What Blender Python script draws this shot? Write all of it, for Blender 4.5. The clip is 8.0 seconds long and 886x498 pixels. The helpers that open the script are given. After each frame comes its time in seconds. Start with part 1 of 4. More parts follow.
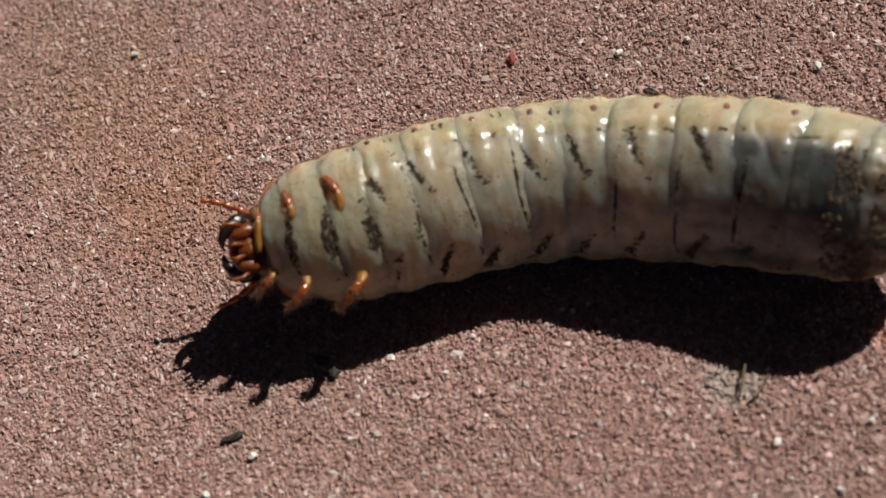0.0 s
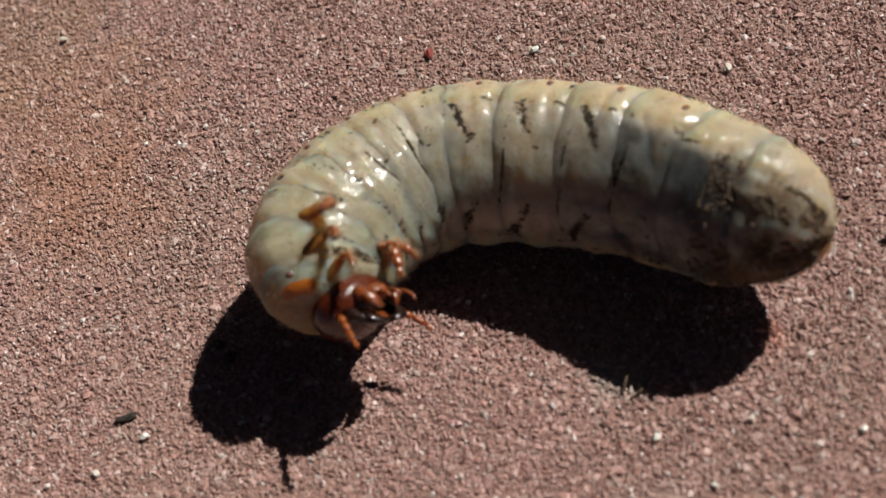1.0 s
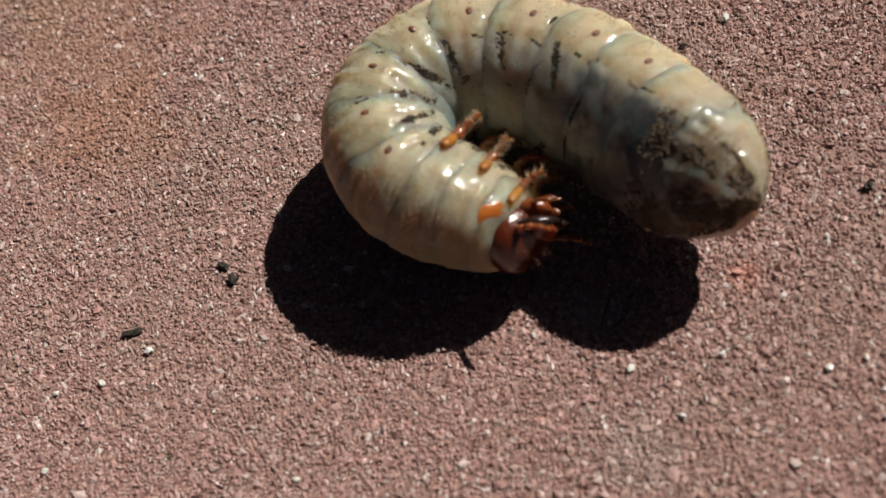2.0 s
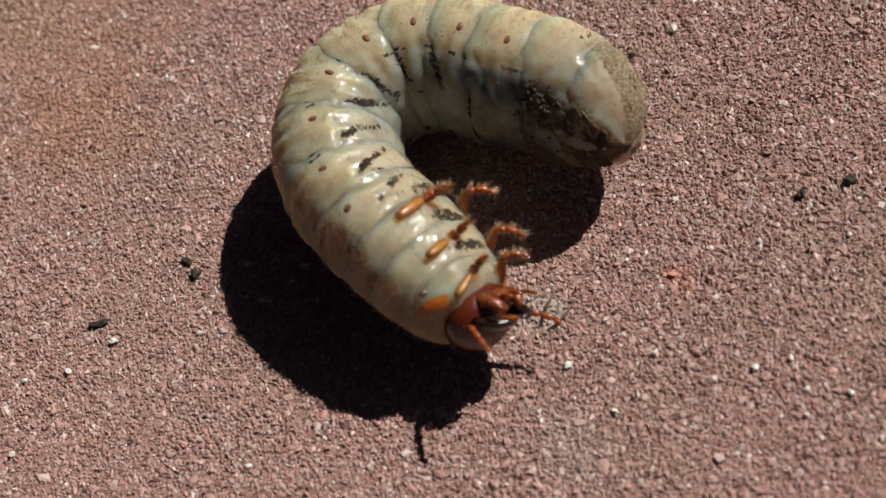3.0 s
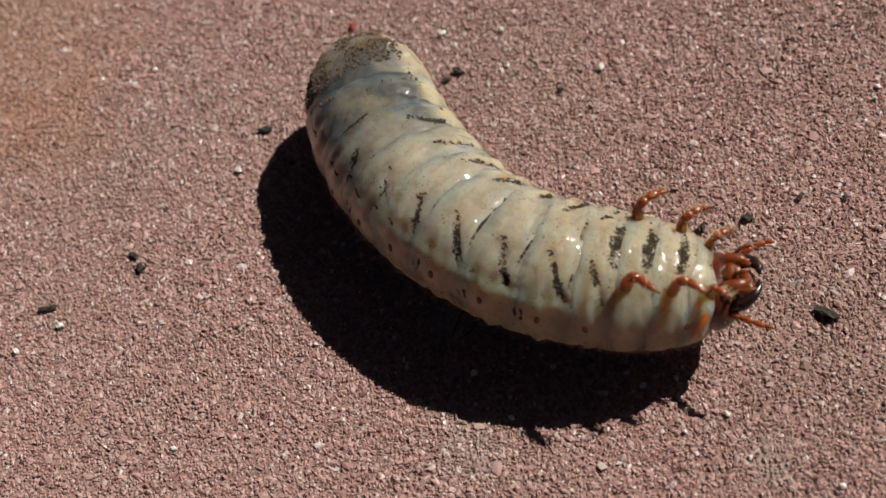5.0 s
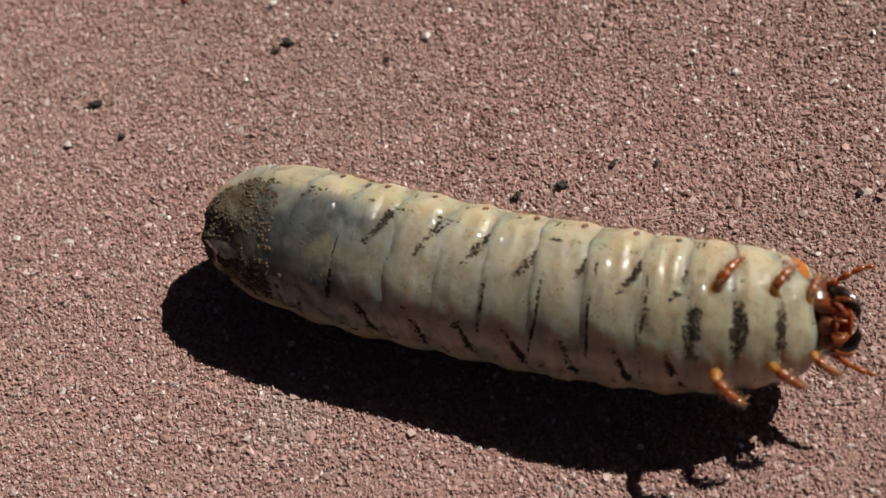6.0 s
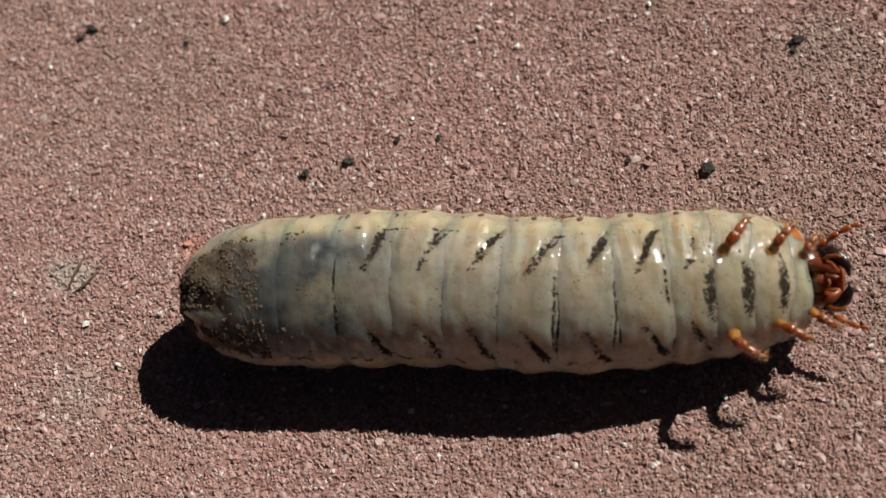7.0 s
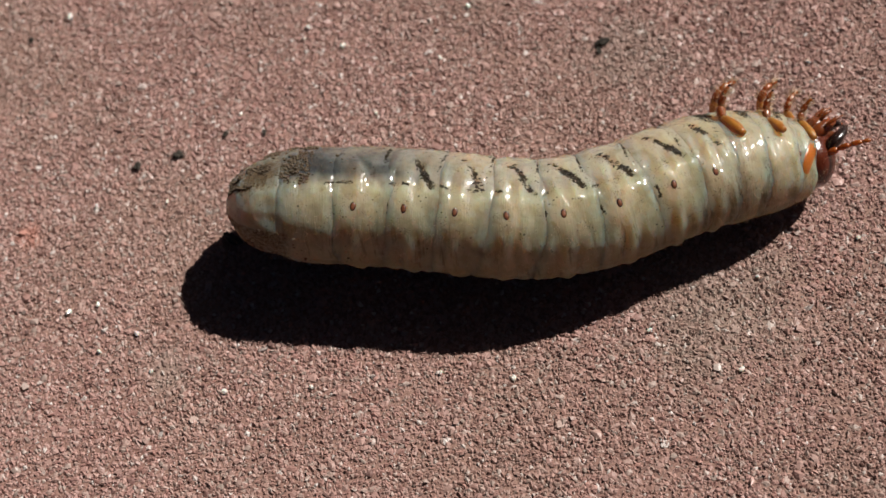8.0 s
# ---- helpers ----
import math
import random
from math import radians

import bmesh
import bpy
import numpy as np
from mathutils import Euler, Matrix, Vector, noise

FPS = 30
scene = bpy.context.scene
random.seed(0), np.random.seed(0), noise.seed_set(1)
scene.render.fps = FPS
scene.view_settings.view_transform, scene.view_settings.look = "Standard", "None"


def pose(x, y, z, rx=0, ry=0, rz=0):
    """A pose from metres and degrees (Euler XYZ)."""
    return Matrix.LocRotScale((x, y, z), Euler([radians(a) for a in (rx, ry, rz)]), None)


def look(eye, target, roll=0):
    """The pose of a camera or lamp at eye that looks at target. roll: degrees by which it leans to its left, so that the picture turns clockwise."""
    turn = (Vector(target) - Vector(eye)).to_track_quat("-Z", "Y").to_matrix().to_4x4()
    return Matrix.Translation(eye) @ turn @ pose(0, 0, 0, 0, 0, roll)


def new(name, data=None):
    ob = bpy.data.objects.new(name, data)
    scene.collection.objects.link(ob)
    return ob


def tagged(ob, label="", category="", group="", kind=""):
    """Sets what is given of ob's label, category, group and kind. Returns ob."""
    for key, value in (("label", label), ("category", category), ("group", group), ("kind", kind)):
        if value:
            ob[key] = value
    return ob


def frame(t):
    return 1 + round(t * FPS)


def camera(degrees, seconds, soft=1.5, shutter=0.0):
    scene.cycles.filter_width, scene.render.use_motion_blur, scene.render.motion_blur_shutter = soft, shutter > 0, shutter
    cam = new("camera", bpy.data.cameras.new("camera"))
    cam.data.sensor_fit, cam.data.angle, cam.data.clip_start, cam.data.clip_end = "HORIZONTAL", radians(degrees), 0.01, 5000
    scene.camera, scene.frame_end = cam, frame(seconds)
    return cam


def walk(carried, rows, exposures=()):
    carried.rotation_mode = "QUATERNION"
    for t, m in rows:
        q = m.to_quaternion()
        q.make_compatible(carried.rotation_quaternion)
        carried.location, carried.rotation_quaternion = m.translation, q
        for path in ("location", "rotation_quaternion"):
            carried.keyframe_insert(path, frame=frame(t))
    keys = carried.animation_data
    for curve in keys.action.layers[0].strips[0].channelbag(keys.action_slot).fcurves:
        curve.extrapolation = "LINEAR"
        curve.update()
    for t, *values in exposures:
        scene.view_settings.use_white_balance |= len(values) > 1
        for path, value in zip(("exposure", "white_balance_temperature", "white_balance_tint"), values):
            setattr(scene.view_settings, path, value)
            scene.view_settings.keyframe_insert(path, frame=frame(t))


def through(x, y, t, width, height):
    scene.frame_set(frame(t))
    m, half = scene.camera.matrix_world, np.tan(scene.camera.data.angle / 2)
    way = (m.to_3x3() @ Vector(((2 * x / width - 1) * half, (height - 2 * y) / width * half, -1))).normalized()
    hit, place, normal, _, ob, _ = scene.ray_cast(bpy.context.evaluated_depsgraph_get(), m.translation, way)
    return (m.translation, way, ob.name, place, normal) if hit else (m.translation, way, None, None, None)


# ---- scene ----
MM = 0.001

cam = camera(36.0, 8.0, soft=1.5)
PATH = [
    (0.0, pose(-0.024360, -0.047918, 0.074971, 33.341, 10.249, -0.000)),
    (0.5, pose(-0.021050, -0.048249, 0.073772, 33.383, 10.111, 1.028)),
    (0.7, pose(-0.019383, -0.047997, 0.073668, 33.505, 9.959, 1.118)),
    (0.8, pose(-0.018493, -0.048207, 0.073560, 33.686, 10.019, 1.270)),
    (0.9, pose(-0.017658, -0.048637, 0.073860, 33.900, 9.873, 1.516)),
    (1.0, pose(-0.016910, -0.049184, 0.073459, 34.052, 9.889, 1.801)),
    (1.1, pose(-0.016571, -0.049308, 0.073510, 33.891, 9.872, 2.051)),
    (1.2, pose(-0.016300, -0.049655, 0.073785, 33.716, 10.023, 2.445)),
    (1.3, pose(-0.015814, -0.050019, 0.074824, 33.439, 10.343, 2.691)),
    (1.4, pose(-0.015217, -0.050364, 0.074740, 33.413, 10.454, 3.160)),
    (1.5, pose(-0.013897, -0.050599, 0.074589, 33.292, 10.577, 3.672)),
    (1.6, pose(-0.012888, -0.051088, 0.074421, 33.210, 10.957, 3.931)),
    (1.7, pose(-0.012940, -0.051439, 0.074620, 33.024, 10.675, 4.129)),
    (2.8, pose(-0.008931, -0.053151, 0.076896, 32.423, 10.911, 5.485)),
    (3.0, pose(-0.007620, -0.053328, 0.078185, 32.342, 10.601, 5.734)),
    (3.1, pose(-0.006417, -0.054239, 0.078708, 32.348, 10.775, 6.062)),
    (3.2, pose(-0.005397, -0.055370, 0.079148, 32.257, 10.767, 6.429)),
    (3.5, pose(-0.005899, -0.057369, 0.080701, 32.245, 10.721, 7.744)),
    (3.7, pose(-0.005015, -0.057632, 0.081078, 32.527, 10.819, 8.490)),
    (3.9, pose(-0.005292, -0.057714, 0.081277, 32.887, 10.266, 8.823)),
    (4.0, pose(-0.005430, -0.057682, 0.081392, 32.980, 10.453, 9.288)),
    (4.1, pose(-0.005005, -0.057553, 0.081595, 33.046, 10.795, 9.697)),
    (4.2, pose(-0.004315, -0.057350, 0.081790, 33.322, 10.669, 9.737)),
    (4.3, pose(-0.003992, -0.057342, 0.081796, 33.382, 10.341, 9.588)),
    (4.4, pose(-0.003634, -0.057301, 0.081732, 33.429, 10.107, 9.310)),
    (4.5, pose(-0.002847, -0.057012, 0.081689, 33.454, 10.282, 9.374)),
    (4.6, pose(-0.001027, -0.056214, 0.081708, 33.445, 10.596, 9.795)),
    (4.7, pose(-0.001244, -0.056687, 0.082100, 33.719, 9.939, 9.526)),
    (5.8, pose(0.005601, -0.054084, 0.085639, 30.918, 7.952, 7.179)),
    (6.0, pose(0.009029, -0.054172, 0.084326, 30.644, 7.685, 6.676)),
    (6.2, pose(0.011403, -0.054032, 0.083963, 30.254, 7.632, 6.260)),
    (6.3, pose(0.010837, -0.054964, 0.085085, 30.184, 6.127, 6.000)),
    (6.4, pose(0.013439, -0.055184, 0.084045, 30.554, 6.449, 5.869)),
    (6.5, pose(0.016500, -0.054418, 0.083538, 30.045, 7.145, 5.786)),
    (6.6, pose(0.018946, -0.053482, 0.082324, 30.008, 6.997, 5.432)),
    (6.7, pose(0.020564, -0.053496, 0.082073, 30.155, 7.098, 5.116)),
    (6.8, pose(0.021718, -0.054996, 0.084278, 29.913, 7.549, 4.287)),
    (6.9, pose(0.022168, -0.054665, 0.085188, 29.411, 7.392, 4.074)),
    (7.0, pose(0.022597, -0.054001, 0.086298, 28.756, 7.365, 4.256)),
    (7.1, pose(0.022459, -0.054501, 0.086530, 28.859, 6.963, 4.152)),
    (7.2, pose(0.023154, -0.055585, 0.086301, 29.344, 6.410, 3.894)),
    (7.3, pose(0.025872, -0.056731, 0.086110, 29.830, 6.598, 4.083)),
    (7.4, pose(0.027592, -0.055532, 0.087651, 28.825, 6.748, 4.130)),
    (7.5, pose(0.028242, -0.054330, 0.089495, 28.092, 6.751, 3.816)),
    (7.6, pose(0.027725, -0.055563, 0.089700, 28.422, 5.864, 3.737)),
    (7.7, pose(0.028670, -0.055942, 0.089902, 28.364, 5.508, 3.733)),
    (7.8, pose(0.030011, -0.056365, 0.090166, 28.321, 5.490, 3.524)),
    (7.9, pose(0.030937, -0.057713, 0.089797, 29.013, 5.316, 3.263)),
    (8.0, pose(0.034425, -0.055094, 0.091110, 27.542, 5.911, 3.573)),
]
walk(cam, PATH)
cam.data.dof.use_dof = True
cam.data.dof.focus_distance = 0.096
cam.data.dof.aperture_fstop = 42.0

# ---------------------------------------------------------------- light
SUN_DIR = Vector((0.67, 0.57, 1.0)).normalized()
world = bpy.data.worlds.new("sky")
scene.world = world
world.use_nodes = True
sky = world.node_tree.nodes.new("ShaderNodeTexSky")
sky.sky_type = "NISHITA"
sky.sun_disc = False
sky.sun_elevation = math.asin(SUN_DIR.z)
sky.sun_rotation = math.atan2(SUN_DIR.x, SUN_DIR.y)
sky.altitude = 2000.0
sky.air_density = 0.08
sky.dust_density = 1.5
sky.ozone_density = 0.0
sky_bg = world.node_tree.nodes["Background"]
sky_bg.inputs["Strength"].default_value = 0.05
world.node_tree.links.new(sky.outputs[0], sky_bg.inputs["Color"])

sun_data = bpy.data.lights.new("sun", "SUN")
sun_data.energy = 4.8
sun_data.angle = radians(0.5)
sun_data.color = (1.0, 0.965, 0.905)
sun = new("sun", sun_data)
sun.matrix_world = look(SUN_DIR * 2.0, (0, 0, 0))
scene.view_settings.exposure = 0.54


# ---------------------------------------------------------------- node helpers
class Nodes:
    def __init__(self, name):
        self.material = bpy.data.materials.new(name)
        self.material.use_nodes = True
        self.tree = self.material.node_tree
        self.bsdf = self.tree.nodes["Principled BSDF"]

    def put(self, socket, value):
        if isinstance(value, bpy.types.NodeSocket):
            self.tree.links.new(value, socket)
        elif hasattr(value, "__len__") and socket.type == "RGBA" and len(value) == 3:
            socket.default_value = (*value, 1.0)
        else:
            socket.default_value = value

    def set(self, **kw):
        for key, value in kw.items():
            self.put(self.bsdf.inputs[key.replace("_", " ")], value)

    def math(self, op, a, b=0.0, clamp=False):
        n = self.tree.nodes.new("ShaderNodeMath")
        n.operation, n.use_clamp = op, clamp
        self.put(n.inputs[0], a)
        self.put(n.inputs[1], b)
        return n.outputs[0]

    def mul(self, *some):
        out = some[0]
        for v in some[1:]:
            out = self.math("MULTIPLY", out, v)
        return out

    def top(self, *some):
        out = some[0]
        for v in some[1:]:
            out = self.math("MAXIMUM", out, v)
        return out

    def ramp(self, v, a, b, lo=0.0, hi=1.0):
        n = self.tree.nodes.new("ShaderNodeMapRange")
        n.interpolation_type = "SMOOTHSTEP"
        for k, value in enumerate((v, a, b, lo, hi)):
            self.put(n.inputs[k], value)
        return n.outputs[0]

    def mix(self, fac, a, b):
        n = self.tree.nodes.new("ShaderNodeMix")
        n.data_type = "RGBA"
        self.put(n.inputs[0], fac)
        self.put(n.inputs[6], a)
        self.put(n.inputs[7], b)
        return n.outputs[2]

    def attribute(self, name):
        n = self.tree.nodes.new("ShaderNodeAttribute")
        n.attribute_name = name
        return n

    def place(self):
        return self.tree.nodes.new("ShaderNodeTexCoord").outputs["Object"]

    def noise(self, vector, scale, detail=3.0, rough=0.55):
        n = self.tree.nodes.new("ShaderNodeTexNoise")
        self.put(n.inputs["Vector"], vector)
        self.put(n.inputs["Scale"], scale)
        self.put(n.inputs["Detail"], detail)
        self.put(n.inputs["Roughness"], rough)
        return n.outputs["Fac"]

    def cells(self, vector, scale):
        n = self.tree.nodes.new("ShaderNodeTexVoronoi")
        self.put(n.inputs["Vector"], vector)
        self.put(n.inputs["Scale"], scale)
        return n.outputs["Distance"]

    def colours(self, fac, stops):
        n = self.tree.nodes.new("ShaderNodeValToRGB")
        while len(n.color_ramp.elements) < len(stops):
            n.color_ramp.elements.new(0.5)
        for e, (at, c) in zip(n.color_ramp.elements, stops):
            e.position, e.color = at, (*c, 1.0)
        self.put(n.inputs[0], fac)
        return n.outputs[0]

    def bump(self, height, strength, distance, to="Normal"):
        n = self.tree.nodes.new("ShaderNodeBump")
        self.put(n.inputs["Strength"], strength)
        self.put(n.inputs["Distance"], distance)
        self.put(n.inputs["Height"], height)
        self.put(self.bsdf.inputs[to], n.outputs[0])

    def stretch(self, vector, scale):
        n = self.tree.nodes.new("ShaderNodeVectorMath")
        n.operation = "MULTIPLY"
        self.put(n.inputs[0], vector)
        self.put(n.inputs[1], scale)
        return n.outputs[0]

    def split(self, vector):
        n = self.tree.nodes.new("ShaderNodeSeparateXYZ")
        self.put(n.inputs[0], vector)
        return n.outputs

    def distance(self, vector, point):
        n = self.tree.nodes.new("ShaderNodeVectorMath")
        n.operation = "DISTANCE"
        self.put(n.inputs[0], vector)
        self.put(n.inputs[1], point)
        return n.outputs["Value"]

    def island(self):
        return self.tree.nodes.new("ShaderNodeNewGeometry").outputs["Random Per Island"]

    def chance(self):
        return self.tree.nodes.new("ShaderNodeObjectInfo").outputs["Random"]


# ---------------------------------------------------------------- materials
PORE_TURN, GROOVE = 78.0, 56.0  # degrees from the belly line to the breathing pores and to the long side fold


def stains(n, here, colour):
    """Old stains of the paving: rusty ones, a lime deposit and a grey crust."""
    wob = n.noise(here, 260, 4, 0.6)
    for (x, y), size, tone, most in (((-60, 14), 13, (0.27, 0.135, 0.0702), 0.32), ((-67, 24), 12, (0.257, 0.149, 0.081), 0.3), ((-57, 6), 8, (0.27, 0.124, 0.0675), 0.32),
                                     ((-20.4, -9.5), 2.4, (0.302, 0.275, 0.236), 0.55), ((-17.8, -19), 3.2, (0.289, 0.248, 0.212), 0.28),
                                     ((2, -18.1), 2.6, (0.275, 0.235, 0.198), 0.25), ((-10.9, -7.2), 1.6, (0.378, 0.165, 0.121), 0.6),
                                     ((42, -12), 9, (0.207, 0.17, 0.134), 0.4), ((36, 10), 6, (0.207, 0.165, 0.134), 0.35)):
        far = n.distance(here, (x * MM, y * MM, 0))
        near = n.ramp(n.math("ADD", far, n.mul(n.math("SUBTRACT", wob, 0.5), size * MM * 1.4)), size * MM, size * MM * 0.25, 0.0, most)
        colour = n.mix(near, colour, tone)
    return colour


def paving_material():
    n = Nodes("coloured_concrete")
    here = n.place()
    broad = n.noise(here, 55, 4, 0.6)
    fine = n.noise(here, 2600, 4, 0.7)
    base = n.colours(fine, ((0.25, (0.0945, 0.0459, 0.0351)), (0.5, (0.203, 0.108, 0.0861)), (0.75, (0.284, 0.17, 0.134))))
    base = n.mix(n.ramp(broad, 0.35, 0.7, 0.0, 0.4), base, (0.203, 0.131, 0.0959))
    n.set(Base_Color=stains(n, here, base), Roughness=0.85)
    n.bump(n.noise(here, 4200, 3, 0.7), 0.6, 0.00012)
    return n.material


def grain_material():
    n = Nodes("sand_grain")
    here = n.place()
    pick = n.island()
    base = n.colours(pick, ((0.0, (0.116, 0.0567, 0.0513)), (0.08, (0.235, 0.117, 0.0999)), (0.3, (0.315, 0.174, 0.15)), (0.5, (0.294, 0.186, 0.161)),
                            (0.62, (0.367, 0.215, 0.186)), (0.74, (0.262, 0.211, 0.182)), (0.9, (0.381, 0.198, 0.166)), (0.965, (0.41, 0.324, 0.286)), (0.992, (0.549, 0.497, 0.47))))
    fine = n.noise(here, 5200, 3, 0.7)
    base = n.mix(n.ramp(fine, 0.3, 0.7, 0.0, 0.5), base, (0.23, 0.131, 0.109))
    broad = n.noise(here, 48, 4, 0.6)
    base = n.mix(n.ramp(broad, 0.4, 0.7, 0.0, 0.35), base, (0.207, 0.147, 0.109))
    n.set(Base_Color=stains(n, here, base), Roughness=n.ramp(n.noise(here, 1500, 1, 0.5), 0.4, 0.65, 0.75, 0.35))
    n.bump(n.noise(here, 9000, 2, 0.7), 0.5, 0.00005)
    return n.material


def quartz_material():
    n = Nodes("quartz")
    n.set(Base_Color=n.mix(n.chance(), (0.548, 0.521, 0.468), (0.468, 0.441, 0.401)), Roughness=0.25, Subsurface_Weight=0.3, Subsurface_Scale=0.0002)
    return n.material


def soil_material(name, dark, light):
    n = Nodes(name)
    here = n.place()
    n.set(Base_Color=n.mix(n.noise(here, 5000, 3, 0.7), dark, light), Roughness=0.9)
    n.bump(n.noise(here, 8000, 3, 0.7), 0.7, 0.0001)
    return n.material


def skin_material():
    """Cream, wet, half-translucent skin with the dark gut showing through, soil in the folds and a crust at the tail."""
    n = Nodes("grub_skin")
    rest = n.attribute("rest").outputs["Vector"]
    at = n.split(n.attribute("lie_on").outputs["Vector"])
    along, turn, local = at[0], at[1], at[2]
    side = n.math("ABSOLUTE", turn)
    cell = n.math("ABSOLUTE", local)
    soft = n.noise(rest, 0.32, 3, 0.5)
    mid = n.noise(rest, 1.3, 4, 0.6)
    speck = n.noise(rest, 13.0, 2, 0.6)
    rag = n.noise(rest, 6.0, 5, 0.8)

    colour = n.mix(n.ramp(soft, 0.3, 0.7), (0.299, 0.246, 0.178), (0.267, 0.231, 0.178))
    edge = n.math("ADD", side, n.mul(n.math("SUBTRACT", mid, 0.5), 8.0))
    colour = n.mix(n.mul(n.ramp(edge, 52, 57), n.ramp(along, 0.2, 0.3)), n.mix(n.ramp(n.noise(rest, 0.62, 3, 0.5), 0.45, 0.72, 0.0, 0.55), colour, (0.203, 0.193, 0.153)), (0.284, 0.248, 0.162))
    ring = n.noise(n.stretch(rest, (1.1, 0.22, 0.22)), 1.0, 3, 0.55)
    colour = n.mix(n.mul(n.ramp(ring, 0.52, 0.68, 0.0, 0.35), n.ramp(side, 60, 48)), colour, (0.137, 0.118, 0.0825))
    colour = n.mix(n.mul(n.ramp(ring, 0.46, 0.34, 0.0, 0.5)), colour, (0.323, 0.286, 0.209))
    colour = n.mix(n.mul(n.ramp(along, 0.42, 0.2, 0.0, 0.55), n.ramp(soft, 0.3, 0.7, 0.6, 1.0)), colour, (0.313, 0.242, 0.14))
    # browner back: the warm brown of its shaded side, put into the colour
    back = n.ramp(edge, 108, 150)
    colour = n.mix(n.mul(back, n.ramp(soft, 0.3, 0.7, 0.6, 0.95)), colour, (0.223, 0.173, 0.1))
    # pale mounds round the pores, darker towards the segment ends between them
    mound = n.mul(n.ramp(n.math("ABSOLUTE", n.math("SUBTRACT", side, PORE_TURN - 4)), 6, 24, 1.0, 0.0), n.ramp(cell, 0.1, 0.36, 1.0, 0.0))
    colour = n.mix(n.mul(mound, 0.55), colour, (0.346, 0.285, 0.196))
    pocket = n.mul(n.ramp(side, 60, 76), n.ramp(side, 122, 100), n.ramp(cell, 0.27, 0.5), n.ramp(n.noise(rest, 0.33, 3, 0.6), 0.38, 0.62, 0.1, 0.9), n.ramp(along, 0.16, 0.3))
    colour = n.mix(n.mul(pocket, 0.4), colour, (0.117, 0.1, 0.0652))
    vein = n.mul(n.ramp(n.noise(n.stretch(rest, (2.4, 0.35, 0.35)), 1.0, 3, 0.6), 0.55, 0.7), n.ramp(side, 80, 100))
    colour = n.mix(n.mul(vein, 0.6), colour, (0.12, 0.0887, 0.0488))
    # fat lying in clouds under the skin
    fat = n.noise(rest, 0.75, 4, 0.62)
    colour = n.mix(n.ramp(fat, 0.52, 0.66, 0.0, 0.5), colour, (0.327, 0.297, 0.204))
    colour = n.mix(n.ramp(fat, 0.48, 0.36, 0.0, 0.45), colour, (0.189, 0.147, 0.0824))
    # gut
    gut = n.mul(n.ramp(along, 0.59, 0.75), n.ramp(along, 0.985, 0.93), n.ramp(edge, 60, 44), n.ramp(n.noise(rest, 0.3, 3, 0.5), 0.3, 0.6, 0.6, 0.98))
    colour = n.mix(n.mul(gut, 0.99), colour, n.mix(n.mul(n.ramp(n.noise(rest, 0.5, 3, 0.55), 0.35, 0.65), n.ramp(along, 0.7, 0.84, 1.0, 0.25)), (0.0297, 0.0338, 0.0351), (0.135, 0.139, 0.13)))
    colour = n.mix(n.mul(n.ramp(along, 0.8, 0.9), n.ramp(fat, 0.3, 0.7, 0.45, 0.8), n.math("SUBTRACT", 1.0, gut)), colour, (0.2, 0.185, 0.145))
    pale = n.mul(n.ramp(along, 0.70, 0.74), n.ramp(along, 0.80, 0.76), n.ramp(side, 8, 34, 1.0, 0.0), n.ramp(mid, 0.35, 0.6))
    colour = n.mix(n.mul(pale, 0.6), colour, (0.213, 0.182, 0.121))

    # soil held in the folds
    wide = n.noise(rest, 0.55, 2, 0.5)
    fold = n.mul(n.ramp(cell, 0.475, 0.505, 0.0, 0.95), n.ramp(cell, 0.58, 0.53, 0.3, 1.0), n.ramp(side, 30, 58, 1.0, 0.0), n.ramp(along, 0.83, 0.78), n.ramp(along, 0.2, 0.24), n.ramp(wide, 0.4, 0.6, 0.25, 1.0))
    run = n.math("SUBTRACT", 0.44, n.mul(n.math("SUBTRACT", GROOVE, side), 0.0125))
    run = n.math("ADD", run, n.mul(n.math("SUBTRACT", mid, 0.5), 0.22))
    streak = n.mul(n.ramp(n.math("ABSOLUTE", n.math("SUBTRACT", local, run)), 0.0, 0.17, 1.0, 0.0), n.ramp(side, 20, 36), n.ramp(side, 62, 54),
                   n.ramp(along, 0.76, 0.7), n.ramp(along, 0.2, 0.24), n.ramp(wide, 0.35, 0.55, 0.55, 1.0))
    oval = n.math("ADD", n.math("POWER", n.math("DIVIDE", n.math("SUBTRACT", 0.5, cell), 0.2), 2.0), n.math("POWER", n.math("DIVIDE", n.math("ADD", turn, n.mul(n.math("SUBTRACT", mid, 0.5), 44.0)), 25.0), 2.0))
    breast = n.mul(n.ramp(oval, 0.0, 1.7, 1.0, 0.0), n.ramp(along, 0.25, 0.235), n.ramp(along, 0.085, 0.095))
    rim = n.mul(n.ramp(n.math("ABSOLUTE", n.math("SUBTRACT", side, GROOVE)), 0.0, 4.0, 1.0, 0.0), n.ramp(along, 0.3, 0.36), n.ramp(n.noise(rest, 0.9, 2, 0.5), 0.5, 0.62), 0.75)
    tick = n.math("ADD", local, n.mul(n.math("SUBTRACT", n.noise(rest, 0.8, 3, 0.6), 0.5), 0.24))
    ticks = n.top(n.ramp(n.math("ABSOLUTE", n.math("ADD", tick, 0.36)), 0.0, 0.075, 1.0, 0.0), n.ramp(n.math("ABSOLUTE", n.math("ADD", tick, 0.5)), 0.0, 0.06, 1.0, 0.0))
